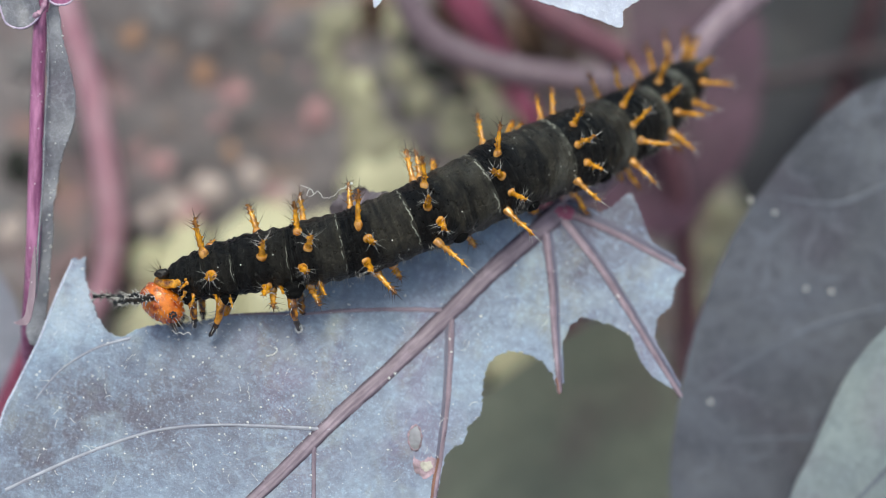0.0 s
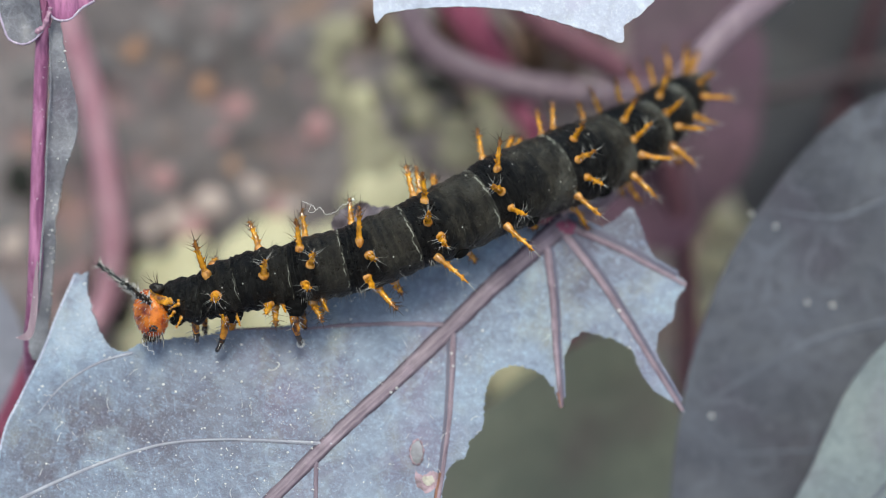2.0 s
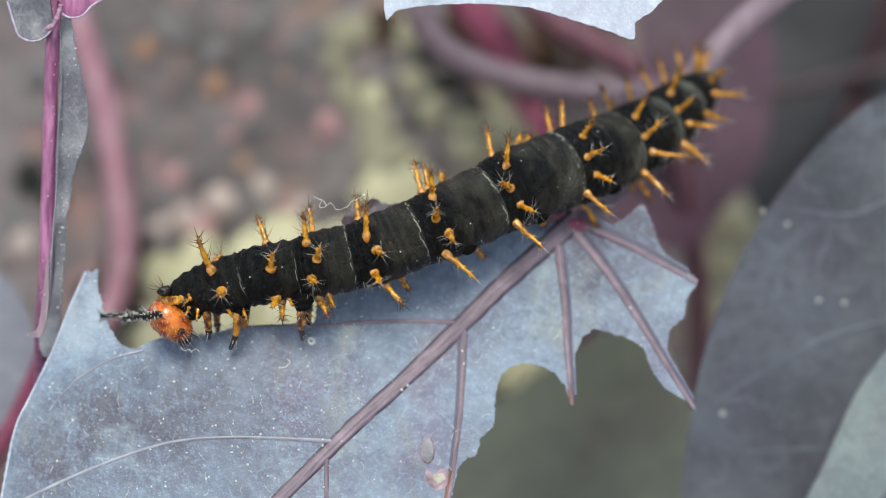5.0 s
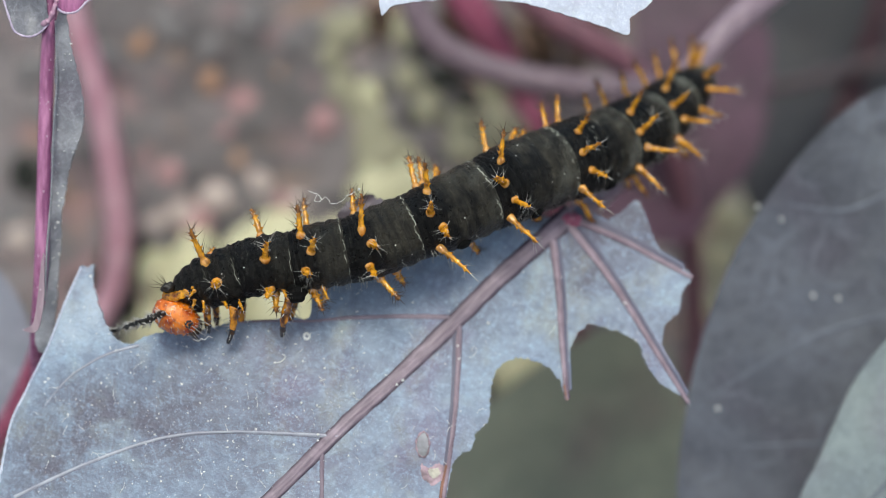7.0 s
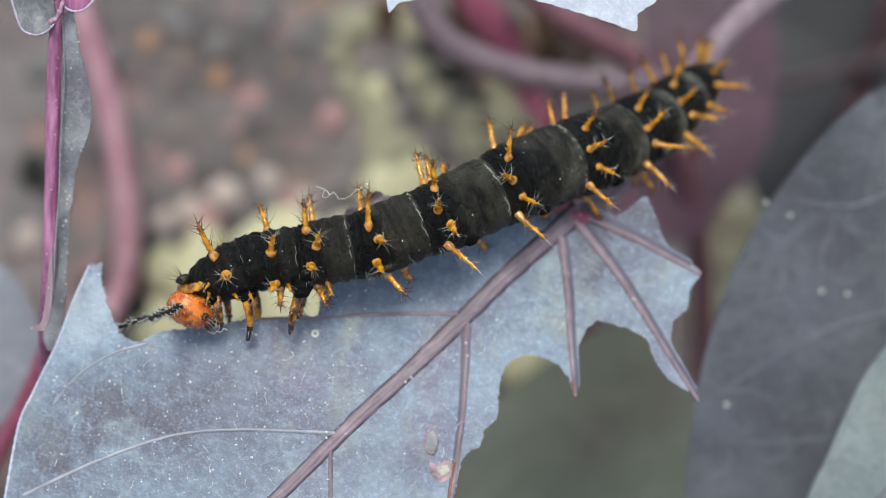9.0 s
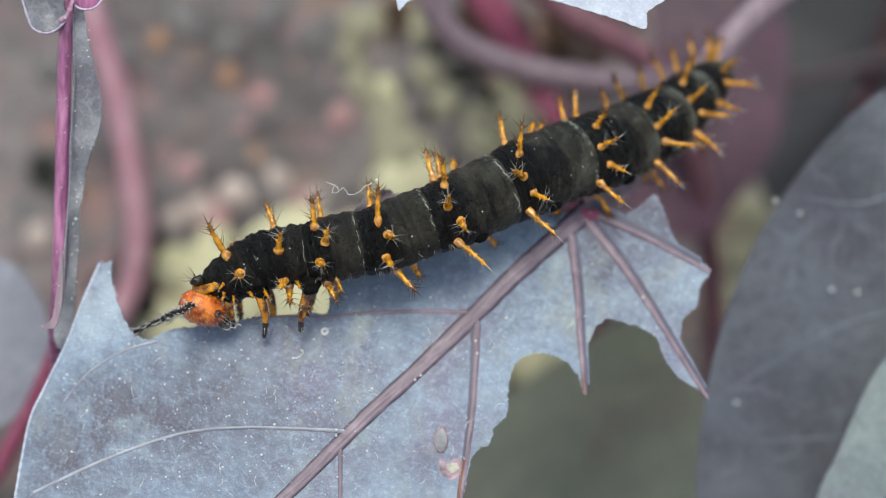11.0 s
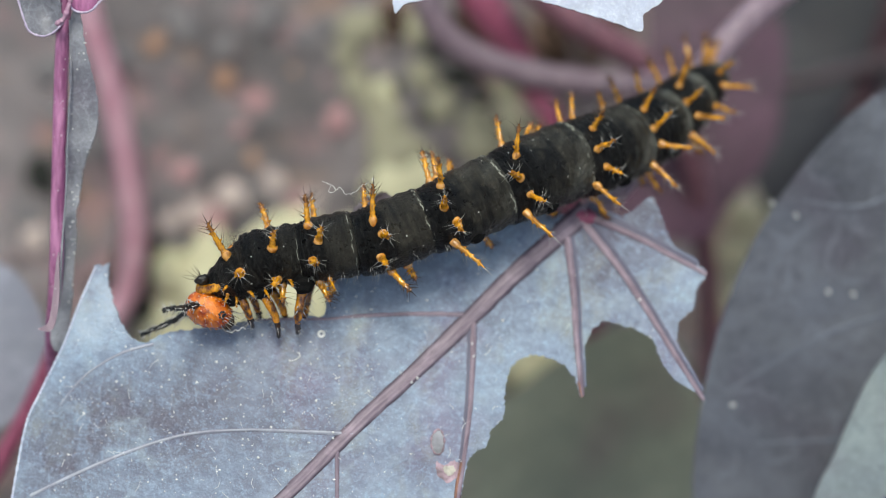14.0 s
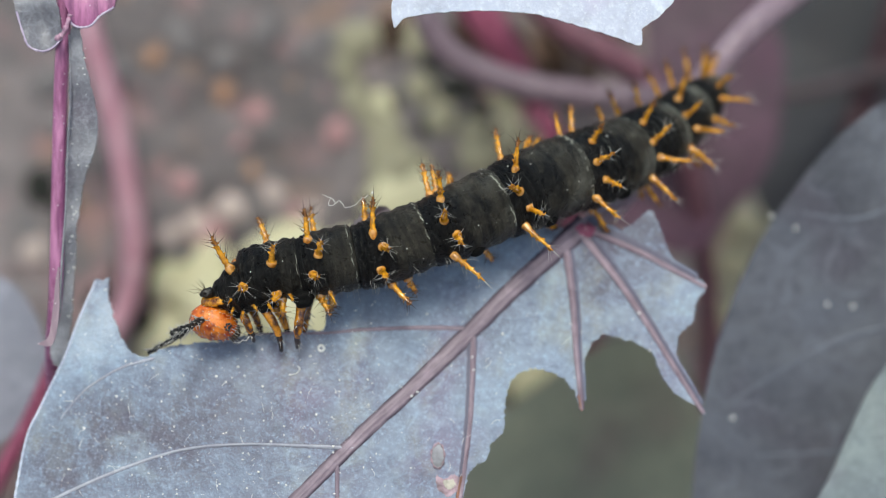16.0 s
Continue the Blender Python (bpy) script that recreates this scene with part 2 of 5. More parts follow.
def skin_material():
    """Wet black round the spines, olive grey ringed folds behind them, a pale broken crack at each joint."""
    m = Mat("caterpillar skin", 0.4, 0.3)
    along = m.attr("along")
    rings = m.noise(1.0, 5, 0.62, where=m.vector("ring", (3.2, 0.12, 1)))
    broad = m.noise(1.0, 3, 0.5, where=m.vector("ring", (1.1, 0.5, 1)))
    fine = m.noise(1.0, 4, 0.7, where=m.vector("ring", (9.0, 1.6, 1)))
    mottle = m.noise(1900, 5, 0.7)
    olive = m.mix(m.ramp(rings, 0.38, 0.62), srgb(13, 12, 10), srgb(56, 53, 45))
    olive = m.mix(m.ramp(broad, 0.46, 0.68, 0, 0.5), olive, srgb(68, 65, 57))
    olive = m.mix(m.ramp(mottle, 0.52, 0.72, 0, 0.5), olive, srgb(20, 19, 16))
    black = m.mix(m.ramp(fine, 0.5, 0.8), srgb(3, 3, 3), srgb(26, 24, 21))
    black = m.mix(m.ramp(mottle, 0.60, 0.78, 0, 0.6), black, srgb(58, 56, 50))
    wobble = m.math("ADD", along, m.ramp(m.noise(420, 4, 0.6), 0.3, 0.7, -0.22, 0.22))
    velvet = m.ramp(wobble, 0.56, 0.70)
    c = m.mix(m.math("MULTIPLY", velvet, m.attr("olive")), black, olive)
    # stretched grey skin towards the hind joints
    c = m.mix(m.math("MULTIPLY", m.attr("pale"), m.ramp(wobble, 0.80, 0.99, 0.0, 0.7)), c, srgb(98, 98, 91))
    # the crack at the joint: jagged, thin, broken
    jag = m.math("ADD", along, m.ramp(m.noise(1.0, 5, 0.7, where=m.vector("ring", (0.0, 0.9, 1))), 0.25, 0.75, -0.045, 0.045))
    off = m.math("ABSOLUTE", m.math("SUBTRACT", jag, 0.955), 0.0)
    line = m.math("MULTIPLY", m.ramp(off, 0.009, 0.003), m.ramp(m.noise(1100, 4, 0.6), 0.44, 0.54))
    line = m.math("MULTIPLY", line, m.attr("crease"))
    c = m.mix(line, c, srgb(164, 166, 154))
    scratch = m.ramp(m.noise(1.0, 3, 0.6, where=m.vector("ring", (6.5, 0.42, 1))), 0.66, 0.71, 0, 0.7)
    c = m.mix(scratch, c, srgb(122, 123, 112))
    dots = m.math("MULTIPLY", m.ramp(m.cells(1300), 0.09, 0.05), m.ramp(m.noise(600, 2), 0.46, 0.52))
    c = m.mix(dots, c, srgb(222, 222, 214))
    m.colour(c)
    m.put(m.p.inputs["Roughness"], m.ramp(mottle, 0.3, 0.7, 0.2, 0.5))
    h = m.math("ADD", m.math("MULTIPLY", fine, 0.6), m.math("MULTIPLY", rings, 1.0))
    m.bump(m.math("ADD", h, m.math("MULTIPLY", mottle, 1.1)), 1.0, 0.0003)
    return m.m


def amber_material(name, a, b, rough=0.3, scale=1400, wax=0.1, relief=0.7, dim=0.45, coat=0.45):
    m = Mat(name, rough, 0.45)
    c = m.mix(m.ramp(m.noise(scale, 4, 0.65), 0.40, 0.60), srgb(*a), srgb(*b))
    c = m.mix(m.ramp(m.noise(scale * 2.2, 3), 0.52, 0.66, 0, 0.6), c, srgb(*[v * dim for v in b]))
    m.colour(c)
    m.p.inputs["Subsurface Weight"].default_value = wax
    m.p.inputs["Subsurface Radius"].default_value = (0.0004, 0.0002, 0.00008)
    m.p.inputs["Subsurface Scale"].default_value = 1.0
    m.p.inputs["Coat Weight"].default_value = coat
    m.p.inputs["Coat Roughness"].default_value = 0.06
    m.bump(m.noise(scale * 2.5, 4, 0.7), relief, 0.00016)
    return m.m


def plain(name, c, rough=0.5, vary=0.25, scale=1500, spec=0.5, relief=0.3):
    m = Mat(name, rough, spec)
    m.colour(m.mix(m.ramp(m.noise(scale, 3), 0.35, 0.65), srgb(*c), srgb(*[v * (1 - vary) for v in c])))
    m.bump(m.noise(scale * 2, 3), relief, 0.00008 + 0.0002 * max(0.0, relief - 0.3))
    return m.m


SKIN = skin_material()
SKIN_PLAIN = plain("black velvet skin", (14, 14, 14), 0.85, 0.6, 900, 0.2, 1.0)
AMBER = amber_material("amber spine", (238, 168, 26), (126, 68, 2), 0.1, 1300, 0.0, 1.1, 0.3, 1.0)
AMBER_TIP = amber_material("brown tip of a spine", (176, 116, 40), (92, 54, 20), 0.12, 1400, 0.0, 0.5, 0.45, 1.0)
LEG = amber_material("brown amber leg", (226, 150, 22), (92, 48, 2), 0.1, 1000, 0.0, 1.0, 0.3, 1.0)
BULB = amber_material("pale spine base", (216, 160, 84), (182, 114, 30), 0.1, 1200, 0.0, 0.4, 0.6, 1.0)
BRISTLE = plain("dark bristle", (70, 52, 36), 0.3)
SPIRACLE = plain("black breathing pore", (12, 11, 10), 0.25)
WART = plain("dark bristly wart", (40, 36, 32), 0.4, 0.6, 1500, 0.5, 0.9)
HAIR = plain("pale hair", (196, 194, 188), 0.4)
HEADSHELL = amber_material("orange head shell", (226, 126, 30), (176, 66, 12), 0.1, 1000, 0.0, 0.7, 0.55, 1.0)
HEAD_DOT = plain("pale head granule", (240, 200, 140), 0.2, 0.15)
HORN = plain("black horn", (34, 36, 38), 0.28, 0.7, 2200)
TALON = plain("dark claw", (64, 44, 30), 0.12, 0.4, 1500, 0.7)
WHITE = plain("white dust", (228, 228, 226), 0.6, 0.1)
SCAR = plain("dry scar", (152, 152, 160), 0.6, 0.3, 900)
SCAR_PINK = plain("pink scar rim", (186, 158, 170), 0.6, 0.4, 1400)
SCAR_DRY = plain("papery scar", (206, 200, 186), 0.6, 0.3, 1400)


# ---- geometry helpers (millimetres in, metres out) ----
def smooth(points, steps=8, closed=False):
    """A Catmull-Rom curve through the points, all their numbers together."""
    pts = [Vector(p) if len(p) < 4 else np.array(p, float) for p in points]
    pts = [np.array(p, float) for p in pts]
    n = len(pts)
    out = []
    for i in range(n if closed else n - 1):
        p0, p1 = pts[(i - 1) % n] if closed or i else pts[0], pts[i]
        p2 = pts[(i + 1) % n]
        p3 = pts[(i + 2) % n] if closed or i + 2 < n else pts[-1]
        for k in range(steps):
            t = k / steps
            out.append(0.5 * (2 * p1 + (p2 - p0) * t + (2 * p0 - 5 * p1 + 4 * p2 - p3) * t * t + (3 * p1 - p0 - 3 * p2 + p3) * t ** 3))
    if not closed:
        out.append(pts[-1])
    return out


def tube(path, radii, sides=10, flat=1.0, axis=None):
    """Verts and faces of a round stalk along a path; flat squeezes it along axis."""
    verts, faces = [], []
    path = [Vector(p[:3]) for p in path]
    side = None
    for i, p in enumerate(path):
        d = (path[min(i + 1, len(path) - 1)] - path[max(i - 1, 0)]).normalized()
        if side is None:
            side = d.cross(Vector((0.13, 0.21, 0.97)) if abs(d.z) < 0.9 else Vector((1, 0, 0))).normalized()
        side = (side - d * side.dot(d)).normalized()
        up = d.cross(side)
        for k in range(sides):
            a = 2 * math.pi * k / sides
            off = (side * math.cos(a) + up * math.sin(a)) * radii[i]
            if axis is not None:
                off -= axis * off.dot(axis) * (1 - flat)
            verts.append(p + off)
    for i in range(len(path) - 1):
        for k in range(sides):
            a, b = i * sides + k, i * sides + (k + 1) % sides
            faces.append((a, b, b + sides, a + sides))
    faces.append(tuple(range(sides - 1, -1, -1)))
    faces.append(tuple(range(len(verts) - sides, len(verts))))
    return verts, faces


def spiked(shape, picks, knob=0.1, pinch=0.3, length=0.8, lean=(0, 0, 0), rnd=random, thick=0.045):
    """Grow a knob and a bristle out of the picked quads of a shape. Returns the shape and its slots: 0 skin, 1 bristle, 2 the top of the knob."""
    verts, faces = [Vector(v) for v in shape[0]], [tuple(f) for f in shape[1]]
    chosen = set(picks)
    out, slots = [], []
    for i, f in enumerate(faces):
        if i not in chosen or len(f) != 4:
            out.append(f)
            slots.append(0)
            continue
        c = sum((verts[k] for k in f), Vector()) / 4
        n = (verts[f[1]] - verts[f[0]]).cross(verts[f[3]] - verts[f[0]])
        n = n.normalized() if n.length > 1e-9 else Vector((0, 0, 1))
        aim = (n + Vector(lean) + Vector((rnd.uniform(-1, 1), rnd.uniform(-1, 1), rnd.uniform(-1, 1))) * 0.25).normalized()
        size = sum((verts[k] - c).length for k in f) / 4
        b = len(verts)
        for k in f:
            verts.append(c + n * knob + (verts[k] - c) * pinch)
        for k in f:
            verts.append(c + n * knob + aim * 0.03 + (verts[k] - c) * min(pinch * 0.7, thick / max(size, 1e-6)))
        tip = c + n * knob + aim * length * rnd.uniform(0.75, 1.2)
        verts.append(tip)
        for q in range(4):
            r = (q + 1) % 4
            out.append((f[q], f[r], b + r, b + q))
            out.append((b + q, b + r, b + 4 + r, b + 4 + q))
            out.append((b + 4 + q, b + 4 + r, b + 8))
            slots += [0, 2, 1]
    return (verts, out), slots


def joined(*pieces):
    verts, faces = [], []
    for v, f in pieces:
        n = len(verts)
        verts += list(v)
        faces += [tuple(i + n for i in q) for q in f]
    return verts, faces


def ball(centre, r, rings=8, sides=12, squash=(1, 1, 1)):
    verts, faces = [], []
    c = Vector(centre)
    for i in range(rings + 1):
        a = math.pi * i / rings
        for k in range(sides):
            b = 2 * math.pi * k / sides
            verts.append(c + Vector((math.sin(a) * math.cos(b) * squash[0], math.sin(a) * math.sin(b) * squash[1], math.cos(a) * squash[2])) * r)
    for i in range(rings):
        for k in range(sides):
            p, q = i * sides + k, i * sides + (k + 1) % sides
            faces.append((p, p + sides, q + sides, q))
    return verts, faces


def mesh_of(name, shape, mats, slots=None, flat_shade=False):
    me = bpy.data.meshes.new(name)
    me.from_pydata([(v[0] * MM, v[1] * MM, v[2] * MM) for v in shape[0]], [], [tuple(f) for f in shape[1]])
    for m in mats if isinstance(mats, (list, tuple)) else [mats]:
        me.materials.append(m)
    if slots:
        me.polygons.foreach_set("material_index", slots)
    me.polygons.foreach_set("use_smooth", [not flat_shade] * len(me.polygons))
    me.validate()
    me.update()
    return me


def part(name, shape, mats, parent=None, label="", slots=None, at=None):
    """One mesh object under a thing or part. shape: verts and faces in millimetres, or a mesh."""
    me = shape if isinstance(shape, bpy.types.Mesh) else mesh_of(name, shape, mats, slots)
    ob = new(name, me)
    ob.parent = parent
    if at is not None:
        ob.matrix_basis = at
    return tagged(ob, label)


def thing(name, label, category, group="", kind="", m=SHEET):
    ob = new(name)
    ob.empty_display_size = 0.002
    ob.matrix_basis = m
    return tagged(ob, label, category, group, kind)


def place_mm(u, v, w, rx=0, ry=0, rz=0):
    return pose(u * MM, v * MM, w * MM, rx, ry, rz)


# ---- leaves ----
class Leaf:
    """A leaf blade on a tilted plane with ripples: w = a + b u + c v."""

    def __init__(self, ob, plane, ripple=0.2, wave=9.0, seed=0, bow=0.0):
        self.bow = bow
        self.ob, self.plane, self.ripple, self.wave, self.seed = ob, plane, ripple, wave, seed

    def lift(self, u, v):
        a, b, c = self.plane
        n = noise.noise(Vector((u / self.wave, v / self.wave, self.seed)))
        return a + b * u + c * v + self.ripple * n - self.bow * min(0.0, u + 5) ** 2

    def blade(self, outline, mat, step=1.0, rag=0.05, thick=0.28, name="blade", label="", steps=10, stains_and_shade=()):
        rnd = random.Random(self.seed + 5)
        rim = smooth(outline, steps, True)
        rim = [Vector((p[0] + rnd.uniform(-rag, rag), p[1] + rnd.uniform(-rag, rag))) for p in rim]
        self.rim = rim
        lo = Vector((min(p.x for p in rim), min(p.y for p in rim)))
        hi = Vector((max(p.x for p in rim), max(p.y for p in rim)))
        inner = []
        y = lo.y
        while y < hi.y:
            x = lo.x
            while x < hi.x:
                inner.append(Vector((x + rnd.uniform(-0.2, 0.2) * step, y + rnd.uniform(-0.2, 0.2) * step)))
                x += step
            y += step
        n = len(rim)
        vs, _, fs, *_ = delaunay_2d_cdt(rim + inner, [(i, (i + 1) % n) for i in range(n)], [], 1, 1e-4)
        used = sorted({i for f in fs for i in f})
        renum = {k: i for i, k in enumerate(used)}
        top = [Vector((vs[k].x, vs[k].y, self.lift(vs[k].x, vs[k].y))) for k in used]
        m = len(top)
        tris = [tuple(renum[i] for i in f) for f in fs]
        edge = {}
        for f in tris:
            for i in range(3):
                e = (f[i], f[(i + 1) % 3])
                edge[e] = edge.get(e, 0) + 1
        faces = list(tris) + [tuple(i + m for i in reversed(f)) for f in tris]
        verts = top + [p - Vector((0, 0, thick)) for p in top]
        for a, b in edge:
            if (b, a) not in edge:
                k = len(verts)
                verts += [verts[b], verts[a], verts[a + m], verts[b + m]]
                faces.append((k, k + 1, k + 2, k + 3))
        ob = part(name, (verts, faces), mat, self.ob, label)
        if stains_and_shade:
            tint = [max(-1.0, min(2.0, sum(k * math.exp(-((p.x - x) ** 2 + (p.y - y) ** 2) / r ** 2) for x, y, r, k in stains_and_shade))) for p in verts]
            ob.data.attributes.new("stain_shade", "FLOAT", "POINT").data.foreach_set("value", tint)
        return ob

    def vein(self, points, r0, r1, mat, raise_by=0.12, flat=0.24):
        """A low rib on the blade: its edges sink into the leaf, fine ridges run along its back."""
        path = smooth(points, 8)
        n, across = len(path) - 1, 14
        verts, faces, lane, sides = [], [], [], []
        run = 0.0
        for i, p in enumerate(path):
            p = Vector(p[:2])
            d = (Vector(path[min(i + 1, n)][:2]) - Vector(path[max(i - 1, 0)][:2])).normalized()
            if i:
                run += (p - Vector(path[i - 1][:2])).length
            k = i / n
            r = (r0 + (r1 - r0) * k) * (1 + 0.10 * noise.noise(Vector((run * 0.9, self.seed, r0 * 9))))
            high = raise_by * (1 - 0.5 * k) * 0.9 + flat * r * 0.6
            for q in range(across + 1):
                x = -1 + 2 * q / across
                at = p + Vector((-d.y, d.x)) * x * r * (1 + 0.08 * noise.noise(Vector((run * 1.6, x * 2, 3))))
                dome = (1 - abs(x) ** 2.2) * (1 + 0.16 * math.cos(2 * math.pi * x * (2 if r0 > 0.4 else 1)))
                verts.append(Vector((at.x, at.y, self.lift(at.x, at.y) - 0.03 + high * dome)))
                lane += [run + 31.0 * r0, x * r + 7.0 * r0, 0.0]
                sides.append(abs(x))
        w = across + 1
        for i in range(n):
            for q in range(across):
                a = i * w + q
                faces.append((a, a + 1, a + w + 1, a + w))
        low = len(verts)
        for i in (q for k in range(n + 1) for q in (k * w, k * w + across)):
            verts.append(verts[i] - Vector((0, 0, 0.12)))
            lane += lane[3 * i:3 * i + 3]
            sides.append(1.0)
        for i in range(n):
            a, b = i * w, low + 2 * i
            faces.append((a, a + w, b + 2, b))
            faces.append((a + across + w, a + across, b + 1, b + 3))
            faces.append((b, b + 2, b + 3, b + 1))
        ob = part("vein", (verts, faces), mat, self.ob)
        ob.data.attributes.new("lane", "FLOAT_VECTOR", "POINT").data.foreach_set("vector", lane)
        ob.data.attributes.new("side", "FLOAT", "POINT").data.foreach_set("value", sides)
        return ob


DOWN = Vector((0, -math.cos(SLOPE), -math.sin(SLOPE)))


def to_ground(p):
    """Millimetres straight down from a point of the sheet to the soil, and 3 mm into it."""
    depth = HEIGHT / MM + p[1] * math.cos(SLOPE) + p[2] * math.sin(SLOPE)
    return Vector(p[:3]) + DOWN * (depth + 3)


def stalk(ob, name, points, radii, mat, label="", root=True, sides=14):
    """A stem through the points, its last end carried on down into the soil."""
    pts = [tuple(p) for p in points]
    if root:
        end = to_ground(pts[-1])
        mid = (Vector(pts[-1]) + end) / 2 + Vector((4, 0, -2))
        pts += [tuple(mid), tuple(end)]
        radii = list(radii) + [radii[-1], radii[-1]]
    path = smooth([(*p, r) for p, r in zip(pts, radii)], 10)
    return part(name, tube([Vector(q[:3]) for q in path], [q[3] for q in path], sides), mat, ob, label)


def eaten_leaf():
    ob = thing("sweet_potato_leaf", "grey-purple lobed leaf with eaten edges and plum veins", "leaf")
    leaf = Leaf(ob, (-2.2, -0.12, -0.22), 0.35, 8.0, 3, 0.006)
    outline = [(-32.1, -17.6), (-31.3, -12.2), (-30.2, -9.6), (-28.7, -6.4), (-27.6, -3.4), (-26.7, -1.2), (-26.5, -0.7), (-26.0, -0.8), (-25.6, -0.6), (-25.6, -1.2), (-25.5, -2.1), (-24.9, -4.0), (-24.0, -5.6), (-22.8, -6.2), (-21.5, -5.6), (-19.7, -5.3), (-17.7, -5.2), (-15.5, -4.7), (-13.4, -4.6), (-11.0, -4.4), (-10.0, -4.2), (-9.8, -1.6), (-8.8, 1.2), (-7.0, 2.6), (-5.6, 3.0), (-4.2, 3.2), (-2.6, 3.4)]
    outline += [(0.7, 3.3), (4.7, 2.9), (8.2, 2.8), (10.5, 2.3), (12.4, 3.1), (13.6, 4.1), (14.3, 2.9), (14.9, 1.2), (15.7, -0.1), (16.7, -0.7), (17.6, -1.5), (16.8, -2.7), (16.6, -3.9), (15.5, -5.0), (15.3, -6.3), (15.8, -7.5), (16.6, -9.2), (17.2, -10.7)]
    outline += [(16.7, -10.1), (15.2, -9.3), (14.1, -7.8), (13.3, -6.1), (11.2, -5.2), (9.8, -5.0), (8.7, -6.4), (8.4, -8.4), (8.3, -10.3), (7.8, -9.0), (7.0, -8.0), (5.9, -7.5), (4.8, -7.3), (3.6, -7.8), (3.0, -8.7), (2.8, -10.3), (2.6, -11.7), (1.8, -12.5), (1.5, -13.6), (0.8, -13.9), (0.2, -14.6), (-0.2, -16.2)]
    outline += [(-0.8, -18.1), (-2.5, -21.5), (-8.7, -24.1), (-18.8, -24.8), (-28.4, -23.5), (-32.6, -20.5)]
    # Shading along the midrib, painted as a row of dark spots.
    rib_shade = tuple((8.0 - 1.05 * i, 2.3 - 1.0 * i, 1.25, 0.3 - 0.008 * i) for i in range(20))
    # Purple stains, plus spots that paint shade below the belly and on the lobe.
    leaf.blade(outline, BLADE, 0.9, 0.09, 0.3, steps=13, stains_and_shade=rib_shade + ((10.4, 2.2, 2.4, 1.6), (9.0, -1.6, 1.7, 1.0), (13.6, 2.6, 1.8, 0.9), (13.4, -3.0, 1.2, 0.5), (15.6, -5.2, 1.2, 0.5), (8.6, -5.6, 1.2, 0.5), (-26, -12.0, 3.6, 1.2), (-20.5, -10.4, 4.5, 1.2), (-27, -8.6, 2.6, 0.5), (-29.5, -15.5, 4, 1.1), (-13.5, -9, 5, 0.75), (-16, -15.5, 4, 0.3), (-27.5, -6, 3.2, -0.75), (-24, -2.5, 3, -0.45), (-21.5, -5.6, 2.4, -0.4), (12.6, 1.2, 2.6, 1.0), (9.5, 0.2, 2.2, 0.4), (-4, -3.5, 4, 0.35), (3, -4, 3, 0.2), (-6.0, 2.6, 3.0, 1.8)), label="mottled grey-purple leaf blade")
    margin = smooth([(-32.1, -17.6), (-31.3, -12.2), (-30.2, -9.6), (-28.7, -6.4), (-27.6, -3.4), (-26.5, -0.8)], 18)
    margin = [Vector((p[0], p[1], leaf.lift(p[0], p[1]) + 0.0 + 0.04 * math.sin(i * 2.2))) for i, p in enumerate(margin)]
    part("leaf_margin", tube(margin, [0.06 + 0.06 * (i % 2) for i in range(len(margin))], 7), BLADE_LIGHT, ob, "pale thickened leaf edge")
    leaf.vein([(8.9, 3.1), (6.8, 1.3), (3.5, -1.6), (0.6, -4.4), (-3.4, -8.2), (-7.3, -11.7), (-11.2, -15.5), (-13.1, -17.3), (-17.0, -21.0)], 0.86, 0.46, VEIN, 0.12)
    leaf.vein([(0.4, -4.4), (-3.4, -4.3), (-7.4, -4.4), (-9.8, -4.6), (-12.6, -4.6), (-15.4, -4.7)], 0.24, 0.09, VEIN, 0.05)
    leaf.vein([(-7.9, -12.6), (-8.5, -12.6), (-12.0, -12.4), (-15.2, -12.3)], 0.22, 0.15, VEIN_PALE, 0.11)
    leaf.vein([(-11.0, -12.45), (-15.2, -12.3), (-19.5, -12.6), (-23.1, -13.6), (-27.1, -15.2), (-30.7, -16.9)], 0.14, 0.16, VEIN_PALE, 0.12)
    leaf.vein([(0.7, -4.4), (0.6, -5.0), (0.5, -8.0), (0.2, -11.9), (-0.6, -17.4)], 0.31, 0.19, VEIN_WINE, 0.1)
    leaf.vein([(-8.9, -13.2), (-9.0, -13.8), (-9.0, -15.7), (-9.0, -17.6)], 0.2, 0.18, VEIN, 0.1)
    # Flat dark strips under the side veins paint their shadow lines.
    leaf.vein([(7.3, 1.7), (7.5, 1.1), (7.95, -2.4), (8.15, -6.4), (8.35, -9.6)], 0.8, 0.3, VEIN_SHADE, 0.06, 0.05)
    leaf.vein([(8.6, 2.5), (9.0, 1.95), (11.05, -0.62), (12.85, -3.32), (14.85, -6.62), (16.9, -10.0)], 0.85, 0.3, VEIN_SHADE, 0.06, 0.05)
    leaf.vein([(8.9, 2.8), (10.2, 2.4), (13.1, 1.1), (15.1, 0.0), (16.9, -1.0)], 0.85, 0.4, VEIN_SHADE, 0.06, 0.05)
    leaf.vein([(0.5, -5.2), (0.4, -8.0), (0.1, -11.9), (-0.6, -16.6)], 0.55, 0.34, VEIN_SHADE, 0.06, 0.05)
    leaf.vein([(7.2, 1.7), (7.4, 1.1), (7.8, -2.4), (8.0, -6.4), (8.3, -10.2)], 0.38, 0.2, VEIN_WINE, 0.12)
    leaf.vein([(8.5, 2.5), (8.9, 1.9), (10.9, -0.7), (12.7, -3.4), (14.7, -6.7), (17.1, -10.6)], 0.42, 0.2, VEIN_WINE, 0.12)
